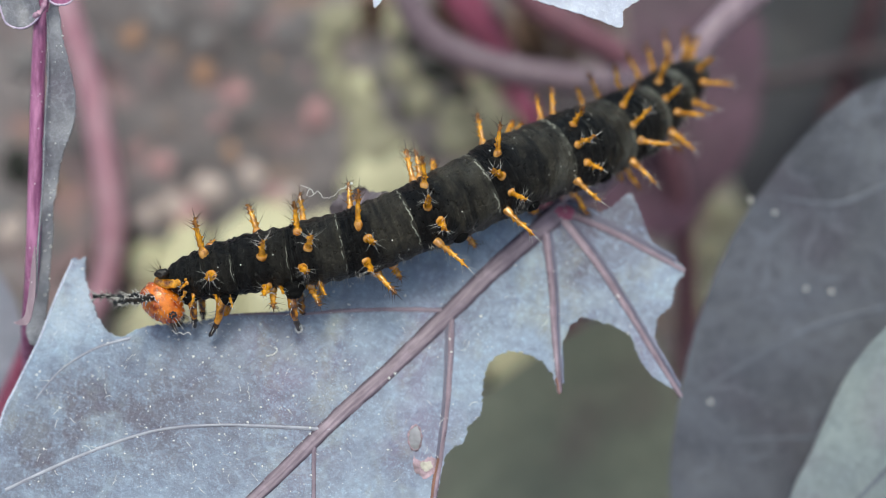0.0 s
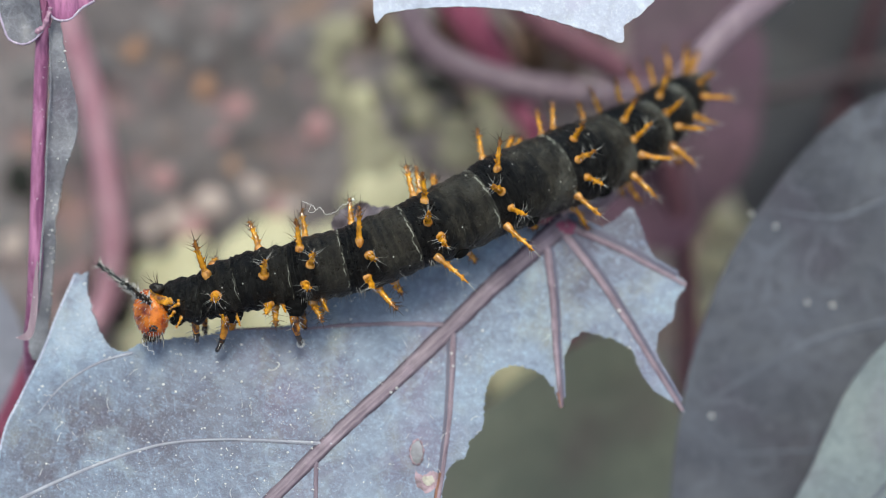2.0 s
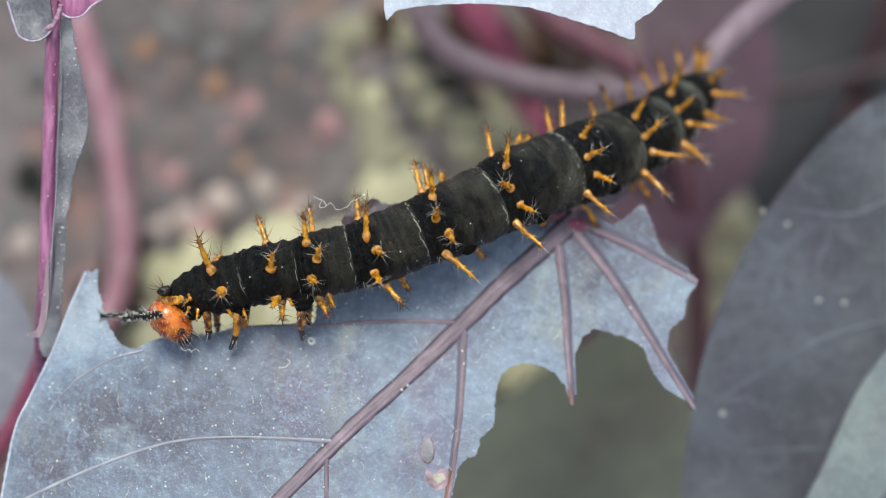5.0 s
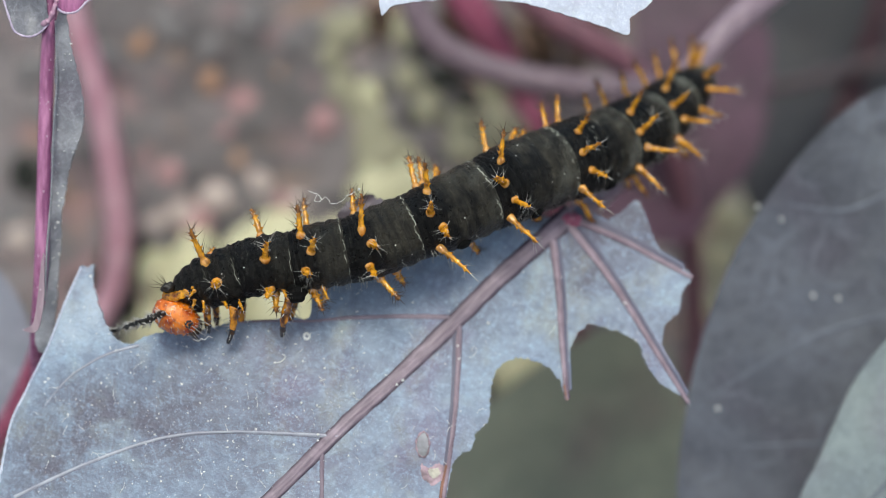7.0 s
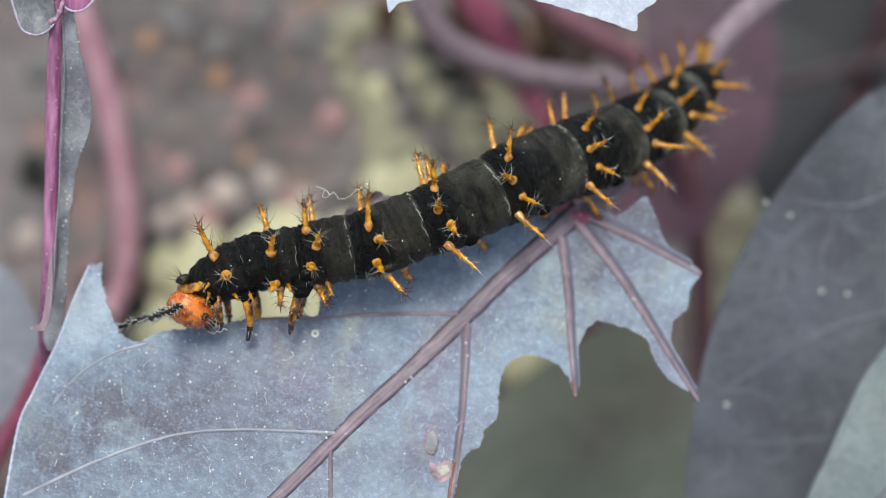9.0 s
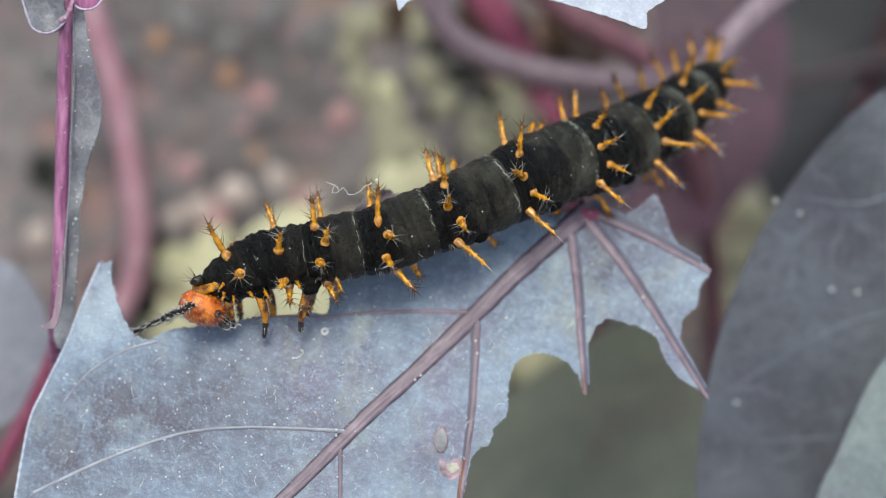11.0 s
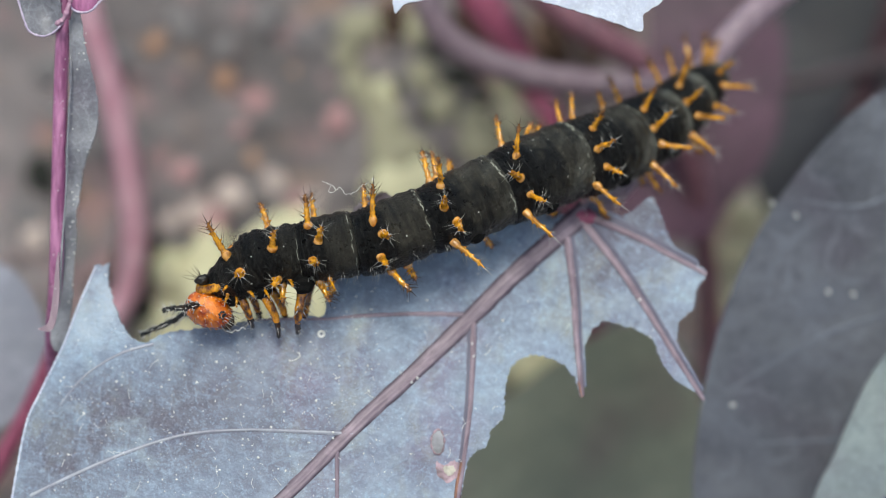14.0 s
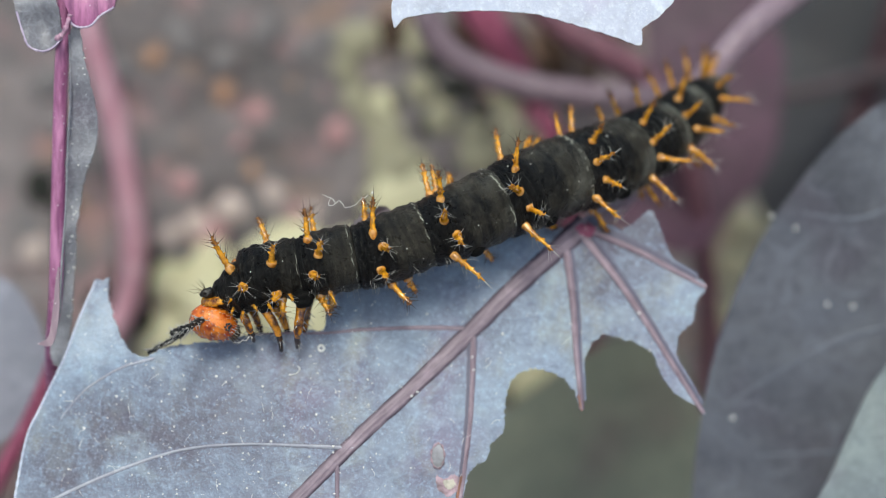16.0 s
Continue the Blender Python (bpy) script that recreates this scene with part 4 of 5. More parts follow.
    for x, y, s in ((-20, 16.5, 3), (-14, 16.8, 2.6), (-24.5, 14, 2.2), (-17, 14.8, 2), (-11, 15.2, 2.2), (-23, 8, 2), (-13, 9.6, 1.8), (-9.6, 16, 1.8), (-29.4, 13.2, 2.6), (-28.6, 10, 2), (-31, 3, 2.4), (-19, 6.4, 1.6), (-15.6, 4.6, 1.6), (-21.5, 11.5, 1.8), (-10.4, 6.4, 1.5)):
        chip("clod", "grey clod of earth", "clod", x, y, s, GREY_EARTH, "clods on the soil")
    for x, y, s in ((2.4, 14.6, 5), (4.2, 13.2, 4), (-4.6, 16.5, 3), (6.2, 15.4, 5), (8.4, 14.2, 4.5), (1, 17, 4), (10.5, 16, 5)):
        chip("clod", "umber brown clod of earth", "clod", x, y, s, UMBER, "clods on the soil")


# ---- the caterpillar ----
# Body axis from the neck to the tail: u, v, w and radius.
AXIS = [(-19.23, -2.29, 2.2, 1.1), (-17.96, -2.01, 2.3, 1.4), (-16.21, -1.73, 2.4, 1.92), (-14.31, -1.22, 2.5, 2.1), (-12.42, -0.86, 2.6, 2.1), (-10.57, -0.55, 2.6, 2.15), (-9.39, -0.31, 2.6, 2.3), (-6.84, 0.20, 2.5, 2.4), (-5.35, 0.63, 2.4, 2.45), (-2.21, 1.93, 2.0, 2.5), (-0.55, 2.61, 1.6, 2.6), (2.83, 4.23, 0.5, 2.75), (4.33, 5.01, -0.2, 2.85), (7.96, 6.54, -2.2, 2.95), (9.83, 7.25, -3.6, 2.9), (12.29, 8.30, -5.6, 2.8), (13.74, 9.13, -7.0, 2.7), (15.14, 9.94, -8.4, 2.5), (16.38, 11.01, -9.8, 2.3), (17.44, 11.90, -10.9, 2.1), (18.27, 12.61, -11.8, 1.8), (19.52, 13.68, -13.2, 1.2)]
# Where along the axis (number of its point) each segment begins, has its spines, and ends.
JOINTS = [("prothorax", 0.0, 0.7, 2.0), ("thorax_segment", 1.2, 2.0, 3.0), ("thorax_segment", 3.0, 4.0, 5.0)]
JOINTS += [("abdomen_segment", a, b, c) for a, b, c in ((5, 6, 7), (7, 8, 9), (9, 10, 11), (11, 12, 13), (13, 14, 15), (15, 16, 17), (17, 18, 19), (19, 20, 21))]
BACK = 76.0


def axis_at(s):
    s = max(0.0, min(len(AXIS) - 1.001, s))
    i = int(s)
    n = len(AXIS)
    p0, p1, p2, p3 = (np.array(AXIS[max(0, min(n - 1, k))]) for k in (i - 1, i, i + 1, i + 2))
    t = s - i
    q = 0.5 * (2 * p1 + (p2 - p0) * t + (2 * p0 - 5 * p1 + 4 * p2 - p3) * t * t + (3 * p1 - p0 - 3 * p2 + p3) * t ** 3)
    return Vector(q[:3]), float(q[3])


def frame_at(s):
    """Centre, radius, tailward direction, and the outward direction for an angle (0 faces w, 90 up the sheet)."""
    c, r = axis_at(s)
    d = (axis_at(s + 0.05)[0] - axis_at(s - 0.05)[0]).normalized()
    up = Vector((0, 0, 1)).cross(d).normalized()
    if up.y < 0:
        up = -up
    front = d.cross(up)
    if front.z < 0:
        front = -front

    def out(deg):
        a = radians(deg)
        return front * math.cos(a) + up * math.sin(a)
    return c, r, d, out


def spine_mesh(name, seed, bristles=14, pale=False):
    """A spine 2.4 mm long: a round pale bulb, a waisted amber shaft, a brown tip and a crown of bristles."""
    rnd = random.Random(seed)
    prof = [(-0.18, 0.22), (-0.04, 0.27), (0.08, 0.295), (0.20, 0.285), (0.32, 0.225), (0.44, 0.165), (0.55, 0.2), (0.68, 0.155), (0.80, 0.19), (0.92, 0.135),
            (1.04, 0.175), (1.16, 0.12), (1.28, 0.148), (1.40, 0.095), (1.52, 0.112), (1.64, 0.072), (1.76, 0.06), (1.88, 0.032), (2.4, 0.006)]
    bend = rnd.uniform(-0.06, 0.06)
    path = [Vector((bend * z * z, 0.03 * math.sin(z * 2.3 + seed), z)) for z, _ in prof]
    sides = 10
    verts, faces = tube(path, [r * rnd.uniform(0.93, 1.07) for _, r in prof], sides)
    verts = [v + Vector((1, 1, 0.5)) * 0.04 * noise.noise(v * 5 + Vector((seed, 0, 0))) for v in verts]
    picks, used = [], set()
    while len(picks) < bristles:
        ring = rnd.choice((6, 8, 10, 12, 12, 13, 14, 14, 15, 15, 16))
        col = rnd.randrange(sides)
        if not used & {(ring, col), (ring, (col + 1) % sides), (ring, (col - 1) % sides)}:
            used.add((ring, col))
            picks.append(ring * sides + col)
    spiny, slots = spiked((verts, faces), picks, 0.11, 0.4, 0.8 if pale else 0.7, (0, 0, 0.5), rnd, 0.014 if pale else 0.026)
    names = []
    for f, slot in zip(spiny[1], slots):
        z = sum(spiny[0][i].z for i in f) / len(f)
        base = all(i < 5 * sides for i in f)
        names.append(2 if slot == 1 or z > 1.84 else 1 if base else 3 if z > 1.42 and not pale else 0)
    return mesh_of(name, spiny, [AMBER, BULB, HAIR if pale else BRISTLE, AMBER_TIP], names)


def segment_shape(a, b, origin, tail=False, neck=False, folds=5, k0=0):
    """A ringed skin tube from joint a to joint b that tucks in under its neighbours."""
    rows, sides = 64, 72
    verts, faces, along, crease, olive, pale, ring = [], [], [], [], [], [], []
    span = b - a
    run = (axis_at(b)[0] - axis_at(a)[0]).length
    deep = 0.036 if k0 < 3 else 0.02
    for i in range(rows + 1):
        x = -0.14 + 1.26 * i / rows
        c, r, _, out = frame_at(a + span * x)
        tuck = 1.0
        ease = (0.6, 0.4, 0.12, 0.1)[min(k0, 3)]
        if x < ease:
            tuck = 1.0 - (0.38, 0.2, 0.03, 0.015)[min(k0, 3)] * ((ease - max(x, 0)) / ease) ** 2
        if x < -0.02:
            tuck -= 0.45 * ((-0.02 - x) / 0.12) ** 1.5
        if x > 0.97:
            tuck = 0.99 - (0.95 if tail else 0.5) * ((x - 0.97) / 0.15) ** 1.6
        swell = 0.015 * math.sin(math.pi * max(0, min(1, x)))
        for k in range(sides):
            ang = 360 * k / sides - 180
            o = out(ang)
            place = c + o * r
            wave = 0.6 * noise.noise(Vector((ang / 40, x * 3, k0)))
            groove = deep * math.cos(2 * math.pi * folds * x + wave) * (1 if 0.03 < x < 0.97 else 0)
            lump = 0.02 * noise.noise(place * 1.3) + 0.016 * noise.noise(place * 3.1) + (0.045 if k0 < 3 else 0.014) * noise.noise(place * 4.0) + (0.05 if k0 < 2 else 0.0) * noise.noise(place * 1.9)
            belly = -(0.15, 0.1, 0.06)[min(k0, 2)] * max(0.0, math.cos(radians(ang - BACK - 180))) ** 2
            drop = -0.08 * max(0.0, x) ** 2 * max(0.0, math.cos(radians(ang - BACK))) if k0 == 1 else 0.0
            if k0 == 2:
                drop = -0.05 * max(0.0, 1 - max(0.0, x) / 0.6) ** 2 * max(0.0, math.cos(radians(ang - BACK)))
            rr = r * (tuck + swell + groove + lump + belly + drop)
            verts.append(c + o * rr - origin)
            along.append(x)
            crease.append(0.0 if neck else 1.0)
            olive.append((0.1, 0.25, 0.45, 0.75)[k0] if k0 < 4 else 1.0)
            pale.append((k0 - 4) / 3 if k0 > 4 else 0.0)
            ring += [x * run + k0 * 17.0, radians(ang) * r, 0.0]
    for i in range(rows):
        for k in range(sides):
            p, q = i * sides + k, i * sides + (k + 1) % sides
            faces.append((p, p + sides, q + sides, q))
    faces.append(tuple(range(sides)))
    faces.append(tuple(range((rows + 1) * sides - 1, rows * sides - 1, -1)))
    me = mesh_of("segment", (verts, faces), SKIN)
    for name, values in (("along", along), ("crease", crease), ("olive", olive), ("pale", pale)):
        me.attributes.new(name, "FLOAT", "POINT").data.foreach_set("value", values)
    me.attributes.new("ring", "FLOAT_VECTOR", "POINT").data.foreach_set("vector", ring)
    return me


SPINES = []
PALE_SPINES = []
# Spines of each segment: place along the axis, angle round the body, lean to the tail, swing round the body, length.
SPINE_ROWS = {0: []}
SPINE_ROWS[1] = [(2.05, 45, 0, 22, 3.67), (2.2, 111, 10, 49, 2.0), (2.2, -3, -9, -5, 1.7)]
SPINE_ROWS[2] = [(3.9, 105, -10, 1, 2.98), (4.05, 9, 9, 31, 2.2), (4.1, 132, 10, 23, 1.8), (4.0, -57, -4, 24, 1.8), (4.1, -87, 1, 17, 1.81)]
SPINE_ROWS[3] = [(5.8, 42, 8, 26, 3.06), (6.0, 114, 7, -7, 3.12), (6.05, 9, 21, 17, 1.9), (5.75, -24, 4, 4, 1.8), (5.85, -87, 8, 23, 2.2), (6.2, -105, 5, -26, 1.8)]
SPINE_ROWS[4] = [(7.85, 24, 14, 42, 3.58), (7.9, 102, 10, 4, 2.61), (8.0, 0, 1, -18, 2.1), (7.7, -36, 8, 0, 2.4), (7.95, -87, 16, 19, 2.81), (8.35, -105, 7, -7, 1.8)]
SPINE_ROWS[5] = [(9.8, 48, 11, 12, 2.7), (9.8, 102, 11, 2, 2.97), (10.05, 102, 17, 1, 2.65), (10.35, 105, 21, 35, 2.0), (9.5, 12, -6, 5, 2.1), (9.75, -18, -11, -4, 2.1), (9.45, -51, 24, -10, 3.45), (10.4, -108, 25, -27, 2.0)]
SPINE_ROWS[6] = [(11.95, 102, 22, -4, 3.02), (11.65, 36, 13, 15, 2.8), (12.45, 108, 47, 18, 2.0), (12.65, 108, 47, 39, 2.0), (11.3, 3, -29, 15, 2.1), (11.35, -24, -3, -12, 2.2), (11.1, -51, 8, -14, 3.27), (12.35, -108, 34, -41, 2.0)]
SPINE_ROWS[7] = [(13.2, 102, 12, -3, 2.4), (13.65, 99, 22, -6, 2.74), (13.3, 36, 2, -8, 2.4), (13.1, 3, 8, 4, 2.3), (13.2, -24, 1, -5, 2.3), (12.95, -48, 10, -16, 2.8), (13.35, -102, 21, 9, 2.42)]
SPINE_ROWS[8] = [(14.65, 96, 27, 16, 2.2), (15.9, 114, 21, -20, 3.12), (15.1, 33, 8, 1, 2.6), (14.95, 0, 8, 10, 2.5), (15.05, -27, 21, -13, 2.8), (14.85, -57, 1, -3, 2.93), (15.05, -111, 37, -34, 2.2), (15.15, -102, 25, -7, 2.4)]
SPINE_ROWS[9] = [(16.6, 93, 22, -1, 2.67), (18.15, 102, 25, -11, 3.09), (17.6, 33, 17, -8, 2.83), (17.1, 3, 1, -6, 2.4), (17.25, -30, 6, -11, 2.8), (16.85, -51, -2, -9, 2.92), (17.45, -99, 18, -21, 2.0)]
SPINE_ROWS[10] = [(19.1, 99, 28, -11, 2.86), (20.25, 99, 34, -18, 3.22), (20.65, 75, 4, -51, 2.5), (20.95, 108, 42, -38, 3.17), (20.35, 0, -2, 4, 2.4), (20.0, -27, 10, -11, 2.94), (18.8, -51, -13, 15, 2.6), (20.9, 60, 50, 0, 2.2)]
REST = {}


def spine_on(seg, origin, s, ang, tilt, swing, length, mesh, girth=1.0, roll=0):
    c, r, d, out = frame_at(s)
    lean = radians(tilt)
    aim = (out(ang + swing) * math.cos(lean) + d * math.sin(lean)).normalized()
    turn = aim.to_track_quat("Z", "Y").to_matrix().to_4x4()
    root = c + out(ang) * r * 0.95 - origin
    m = Matrix.Translation(root * MM) @ turn @ Matrix.Diagonal((girth, girth, length / 2.4, 1)) @ pose(0, 0, 0, 0, 0, roll)
    return part("spine", mesh, None, seg, at=m)


def leg_shape(points, r0, r1):
    """A jointed leg: a fleshy black root, an amber shank with bristles, a dark claw."""
    path = smooth(points, 5)
    n = len(path) - 1
    rnd = random.Random(int(abs(points[-1][0]) * 10))
    radii = [1.3 * (r0 + (r1 - r0) * i / n) * (1 + 0.07 * math.sin(i * 1.9)) for i in range(n + 1)]
    sides = 8
    shape = tube(path, radii, sides)
    picks = [rnd.randrange(3, n - 1) * sides + rnd.randrange(sides) for _ in range(12)]
    spiny, bristle = spiked(shape, picks, 0.05, 0.4, 0.65, (0, -0.5, 0.2), rnd)
    slots = []
    for f, hair in zip(spiny[1], bristle):
        row = min(f) // sides
        slots.append(3 if hair == 1 else (0 if row < n * 0.58 else 1))
    return spiny, slots


def pad(base, foot, r):
    """A wrinkled fleshy cone from base to foot."""
    n = 14
    path = [base.lerp(foot, i / n) for i in range(n + 1)]
    radii = [r * (1 - 0.45 * (i / n) ** 1.5) * (1 + 0.06 * math.cos(i * 1.9)) * (1 if i < n - 2 else (0.8, 0.5)[i - n + 1] if i >= n - 1 else 0.93) for i in range(n + 1)]
    verts, faces = tube(path, radii, 22)
    return [v + (v - base.lerp(foot, 0.5)) * 0.12 * noise.noise(v * 2.6) for v in verts], faces


def caterpillar():
    body = thing("caterpillar", "black caterpillar with orange branched spines, feeding on the leaf edge", "caterpillar")
    SPINES.extend(spine_mesh("spine", i, 19) for i in range(6))
    PALE_SPINES.extend(spine_mesh("spine", i + 20, 12, True) for i in range(4))
    segs = []
    for k, (name, a, b, c) in enumerate(JOINTS):
        origin = frame_at(b)[0]
        last = k == len(JOINTS) - 1
        seg = part(name, segment_shape(a, c, origin, last, k == 0, 4 if k < 3 else 6, k), None, body, at=place_mm(*origin))
        REST[k] = origin
        segs.append(seg)
        for i, (at, ang, tilt, swing, length) in enumerate(SPINE_ROWS[k]):
            low = -70 < ang < 15
            length *= 1.14 if k > 4 else 1.0
            mesh = (PALE_SPINES if low else SPINES)[(k * 3 + i) % (4 if low else 6)]
            spine_on(seg, origin, at, ang, tilt, swing, length, mesh, (1.0, 1.3, 1.25, 1.18, 1.18, 1.15, 1.12, 1.12, 1.12, 1.1, 1.05)[k] * (0.95 if length > 2.5 else 1.05), (k * 53 + i * 77) % 360)
        if k > 2:
            hairs = []
            rnd = random.Random(50 + k)
            for _ in range(46):
                c0, r, d, out = frame_at(a + (c - a) * rnd.uniform(0.05, 0.95))
                o = out(rnd.uniform(-112, -52))
                root = c0 + o * r * 0.92 - origin
                aim = (o + d * rnd.uniform(-0.6, 0.6) + Vector((0, -0.5, 0))).normalized()
                n = rnd.uniform(0.3, 0.7)
                hairs.append(tube([root, root + aim * n * 0.6, root + aim * n], [0.014, 0.011, 0.004], 4))
            part("belly_hair", joined(*hairs), HAIR, seg, "fine pale hairs along the belly")
        if 5 <= k <= 8:
            for ang in (-72, -130):
                c0, r, d, out = frame_at(b + 0.2)
                o = out(ang)
                base, foot = c0 + o * r * 0.8 - origin, c0 + o * (r + 0.18) - origin
                part("proleg", pad(base, foot, 0.75), SKIN_PLAIN, seg, "short black fleshy leg")
    # bristled wart on the front of the neck
    neck = segs[0]
    knot = Vector((-19.45, -1.72, 3.1)) - REST[0]
    lump = ball(knot, 0.44, 14, 18, (1.1, 0.85, 1.0))
    lump = [v + (v - knot) * 0.45 * noise.noise(v * 3.6) for v in lump[0]], lump[1]
    wart = part("wart", lump, WART, neck, "dark bristly wart on the neck")
    hairs = []
    rnd = random.Random(2)
    for i in range(7):
        a = radians(84 + 13 * i + rnd.uniform(-14, 14))
        aim = Vector((math.cos(a), math.sin(a), rnd.uniform(-0.3, 0.7))).normalized()
        n = rnd.uniform(0.7, 2.2)
        sag = Vector((rnd.uniform(-0.12, 0.12), rnd.uniform(-0.12, 0.12), 0))
        hairs.append(tube([knot + aim * 0.3, knot + aim * n * 0.6 + sag, knot + aim * n], [0.026, 0.018, 0.004], 5))
    part("bristle_tuft", joined(*hairs), BRISTLE, wart, "dark stiff bristles")
    band = [Vector(p) - REST[0] for p in [(-19.85, -2.15, 2.7), (-19.2, -2.45, 3.05), (-18.5, -2.4, 3.35), (-17.9, -2.15, 3.6), (-17.35, -1.9, 3.8)]]
    path = smooth(band, 8)
    radii = [0.4 - 0.2 * i / len(path) + 0.06 * noise.noise(Vector((i * 0.33, 2.2, 0))) for i in range(len(path))]
    warty = tube(path, radii, 14, 0.5, Vector((0, 0, 1)))
    warty = [v + Vector((0.08, 0.1, 0.06)) * noise.noise(v * 2.6) for v in warty[0]], warty[1]
    part("collar", warty, AMBER, neck, "orange warty collar")
    part("spiracle", ball(Vector((-17.15, -2.35, 3.75)) - REST[0], 0.2, 8, 12, (0.75, 1.25, 0.6)), SPIRACLE, neck, "black breathing pore")
    for at, ang, tilt, swing, length in ((1.2, -16, -20, 0, 1.3), (1.0, -44, -15, 0, 1.2), (1.35, -54, -5, 0, 1.4)):
        spine_on(neck, REST[0], at, ang, tilt, swing, length, PALE_SPINES[0], 0.55, ang * 3)
    for k, at, ang, length in ((1, 2.1, -50, 1.3), (1, 2.5, -66, 1.4), (2, 4.45, -62, 1.3), (3, 6.2, -72, 1.5)):
        spine_on(segs[k], REST[k], at, ang, 8, 10, length, PALE_SPINES[k % 4], 0.62, ang * 5)
    # fleshy roots of the six walking legs
    for k, s_at in ((0, 1.1), (1, 2.4), (2, 4.9)):
        c, r, d, out = frame_at(s_at)
        for ang in (-78, -120):
            o = out(ang)
            base, foot = c + o * r * 0.45 - REST[k], c + o * (r + (0.5, 0.45, 0.8)[k]) - REST[k]
            part("leg_root", pad(base, foot, (0.8, 0.85, 1.0)[k]), SKIN_PLAIN, segs[k], "wrinkled black leg root")
    head = caterpillar_head(body)
    legs = []
    for pts, r0, r1 in (([(-17.59, -2.71, 2.7), (-17.36, -4.08, 2.7), (-17.35, -4.89, 2.1), (-17.42, -5.44, 1.2)], 0.27, 0.11),
                        ([(-15.37, -2.71, 2.9), (-15.45, -4.27, 2.9), (-15.80, -5.28, 2.2), (-16.35, -6.07, 1.2)], 0.29, 0.11),
                        ([(-10.59, -2.71, 2.9), (-10.39, -4.20, 2.9), (-10.24, -5.00, 2.3), (-10.12, -5.67, 1.2)], 0.29, 0.11)):
        root = Vector(pts[0])
        shape, slots = leg_shape([Vector(p) - root for p in pts], r0, r1)
        legs.append((part("leg", shape, [LEG, TALON, LEG, HAIR], body, "amber jointed leg with a dark claw", slots, place_mm(*root)), root))
        far = part("leg", shape, [LEG, TALON, LEG, HAIR], body, "amber jointed leg with a dark claw", slots, place_mm(root.x + 0.3, root.y + 0.45, root.z - 2.6))
        legs.append((far, root + Vector((0.3, 0.45, -2.6))))
    return body, segs, head, legs


def caterpillar_head(body):
    sides, rings = 36, 28
    verts, faces = ball((0, 0, 0), 1, rings, sides)
    out = []
    turn = Matrix.Rotation(radians(-45), 3, "Z")
    for v in verts:
        # an egg with its long axis down and forward, a faint cleft between the two cheeks
        p = Vector((v.x * 1.78, v.y * 1.26, v.z * 1.4))
        p.y *= 1 - 0.12 * v.x
        cleft = 0.12 * math.exp(-(v.z / 0.16) ** 2) * max(0, v.y + 0.3)
        p *= 1 - cleft + 0.03 * noise.noise(v * 3) + 0.025 * noise.noise(v * 8)
        out.append(turn @ p)
    rnd = random.Random(6)
    picks, tries = [], 0
    while len(picks) < 170 and tries < 6000:
        tries += 1
        ring, col = rnd.randrange(3, rings - 3), rnd.randrange(sides)
        if all(abs(ring - q // sides) > 1 or abs(col - q % sides) > 1 for q in picks):
            picks.append(ring * sides + col)
    spiny, slots = spiked((out, faces), picks, 0.05, 0.42, 0.34, (0.3, -0.8, 0.1), rnd, 0.012)
    head = part("head", spiny, [HEADSHELL, HAIR, HEAD_DOT], body, "glossy mottled orange-red head", slots)
    muzzle = turn @ Vector((1.5, 0, 0))
    fringe = []
    for i in range(60):
        root = turn @ Vector((rnd.uniform(0.9, 1.6), rnd.uniform(-0.75, 0.55), rnd.uniform(-0.9, 1.15)))
        aim = (root * 0.45 + turn @ Vector((1, 0, 0)) + Vector((rnd.uniform(-0.4, 0.4), -0.5, rnd.uniform(-0.3, 0.4)))).normalized()
        n = rnd.uniform(0.45, 1.0)
        fringe.append(tube([root * 0.9, root + aim * n * 0.5, root + aim * n], [0.024, 0.018, 0.004], 4))
    part("mouth_bristle", joined(*fringe[::2]), HAIR, head, "pale bristles round the mouth")
    part("mouth_bristle", joined(*fringe[1::2]), BRISTLE, head, "dark bristles round the mouth")
    strand = smooth([(0.5, -1.85, 0.5), (0.75, -2.1, 0.8), (1.0, -2.0, 0.9), (1.2, -2.15, 0.9), (1.55, -2.0, 0.9), (1.75, -2.2, 0.85)], 5)
    part("silk_strand", tube([Vector(p) for p in strand], [0.028 + 0.01 * math.sin(i * 1.7) for i in range(len(strand))], 5), WHITE, head, "frayed white silk below the mouth")
    part("lip", ball(muzzle, 0.5, 10, 14, (0.9, 0.8, 1.1)), TALON, head, "dark upper lip")
    for side in (1, -1):
        eye = []
        for i in range(6):
            a = i * 0.9
            q = Vector((0.44 + 0.22 * math.cos(a), -0.78 + 0.22 * math.sin(a), 0.0))
            q.z = 1.4 * math.sqrt(max(0.05, 1 - ((q.x - q.y) * 0.707 / 1.78) ** 2 - ((q.x + q.y) * 0.707 / 1.26) ** 2)) * side
            eye.append(ball(q, 0.1, 7, 10, (1, 1, 0.8)))
        q = Vector((0.44, -0.78, 1.08 * side))
        eye.append(ball(q, 0.2, 8, 12, (1.2, 1.0, 0.6)))
        part("eye", joined(*eye), HORN, head, "cluster of tiny black eyes")
        jaw = turn @ Vector((1.55, -0.2, 0.4 * side))
        part("jaw", ball(jaw, 0.42, 10, 14, (0.9, 1.1, 0.8)), TALON, head, "dark chewing jaw")
        base, tip = Vector((-0.80, 0.46, 0.86 * side)), Vector((-4.13, 0.36, 4.29 * side))
        aim = (tip - base).normalized()
        rnd = random.Random(30 + side)
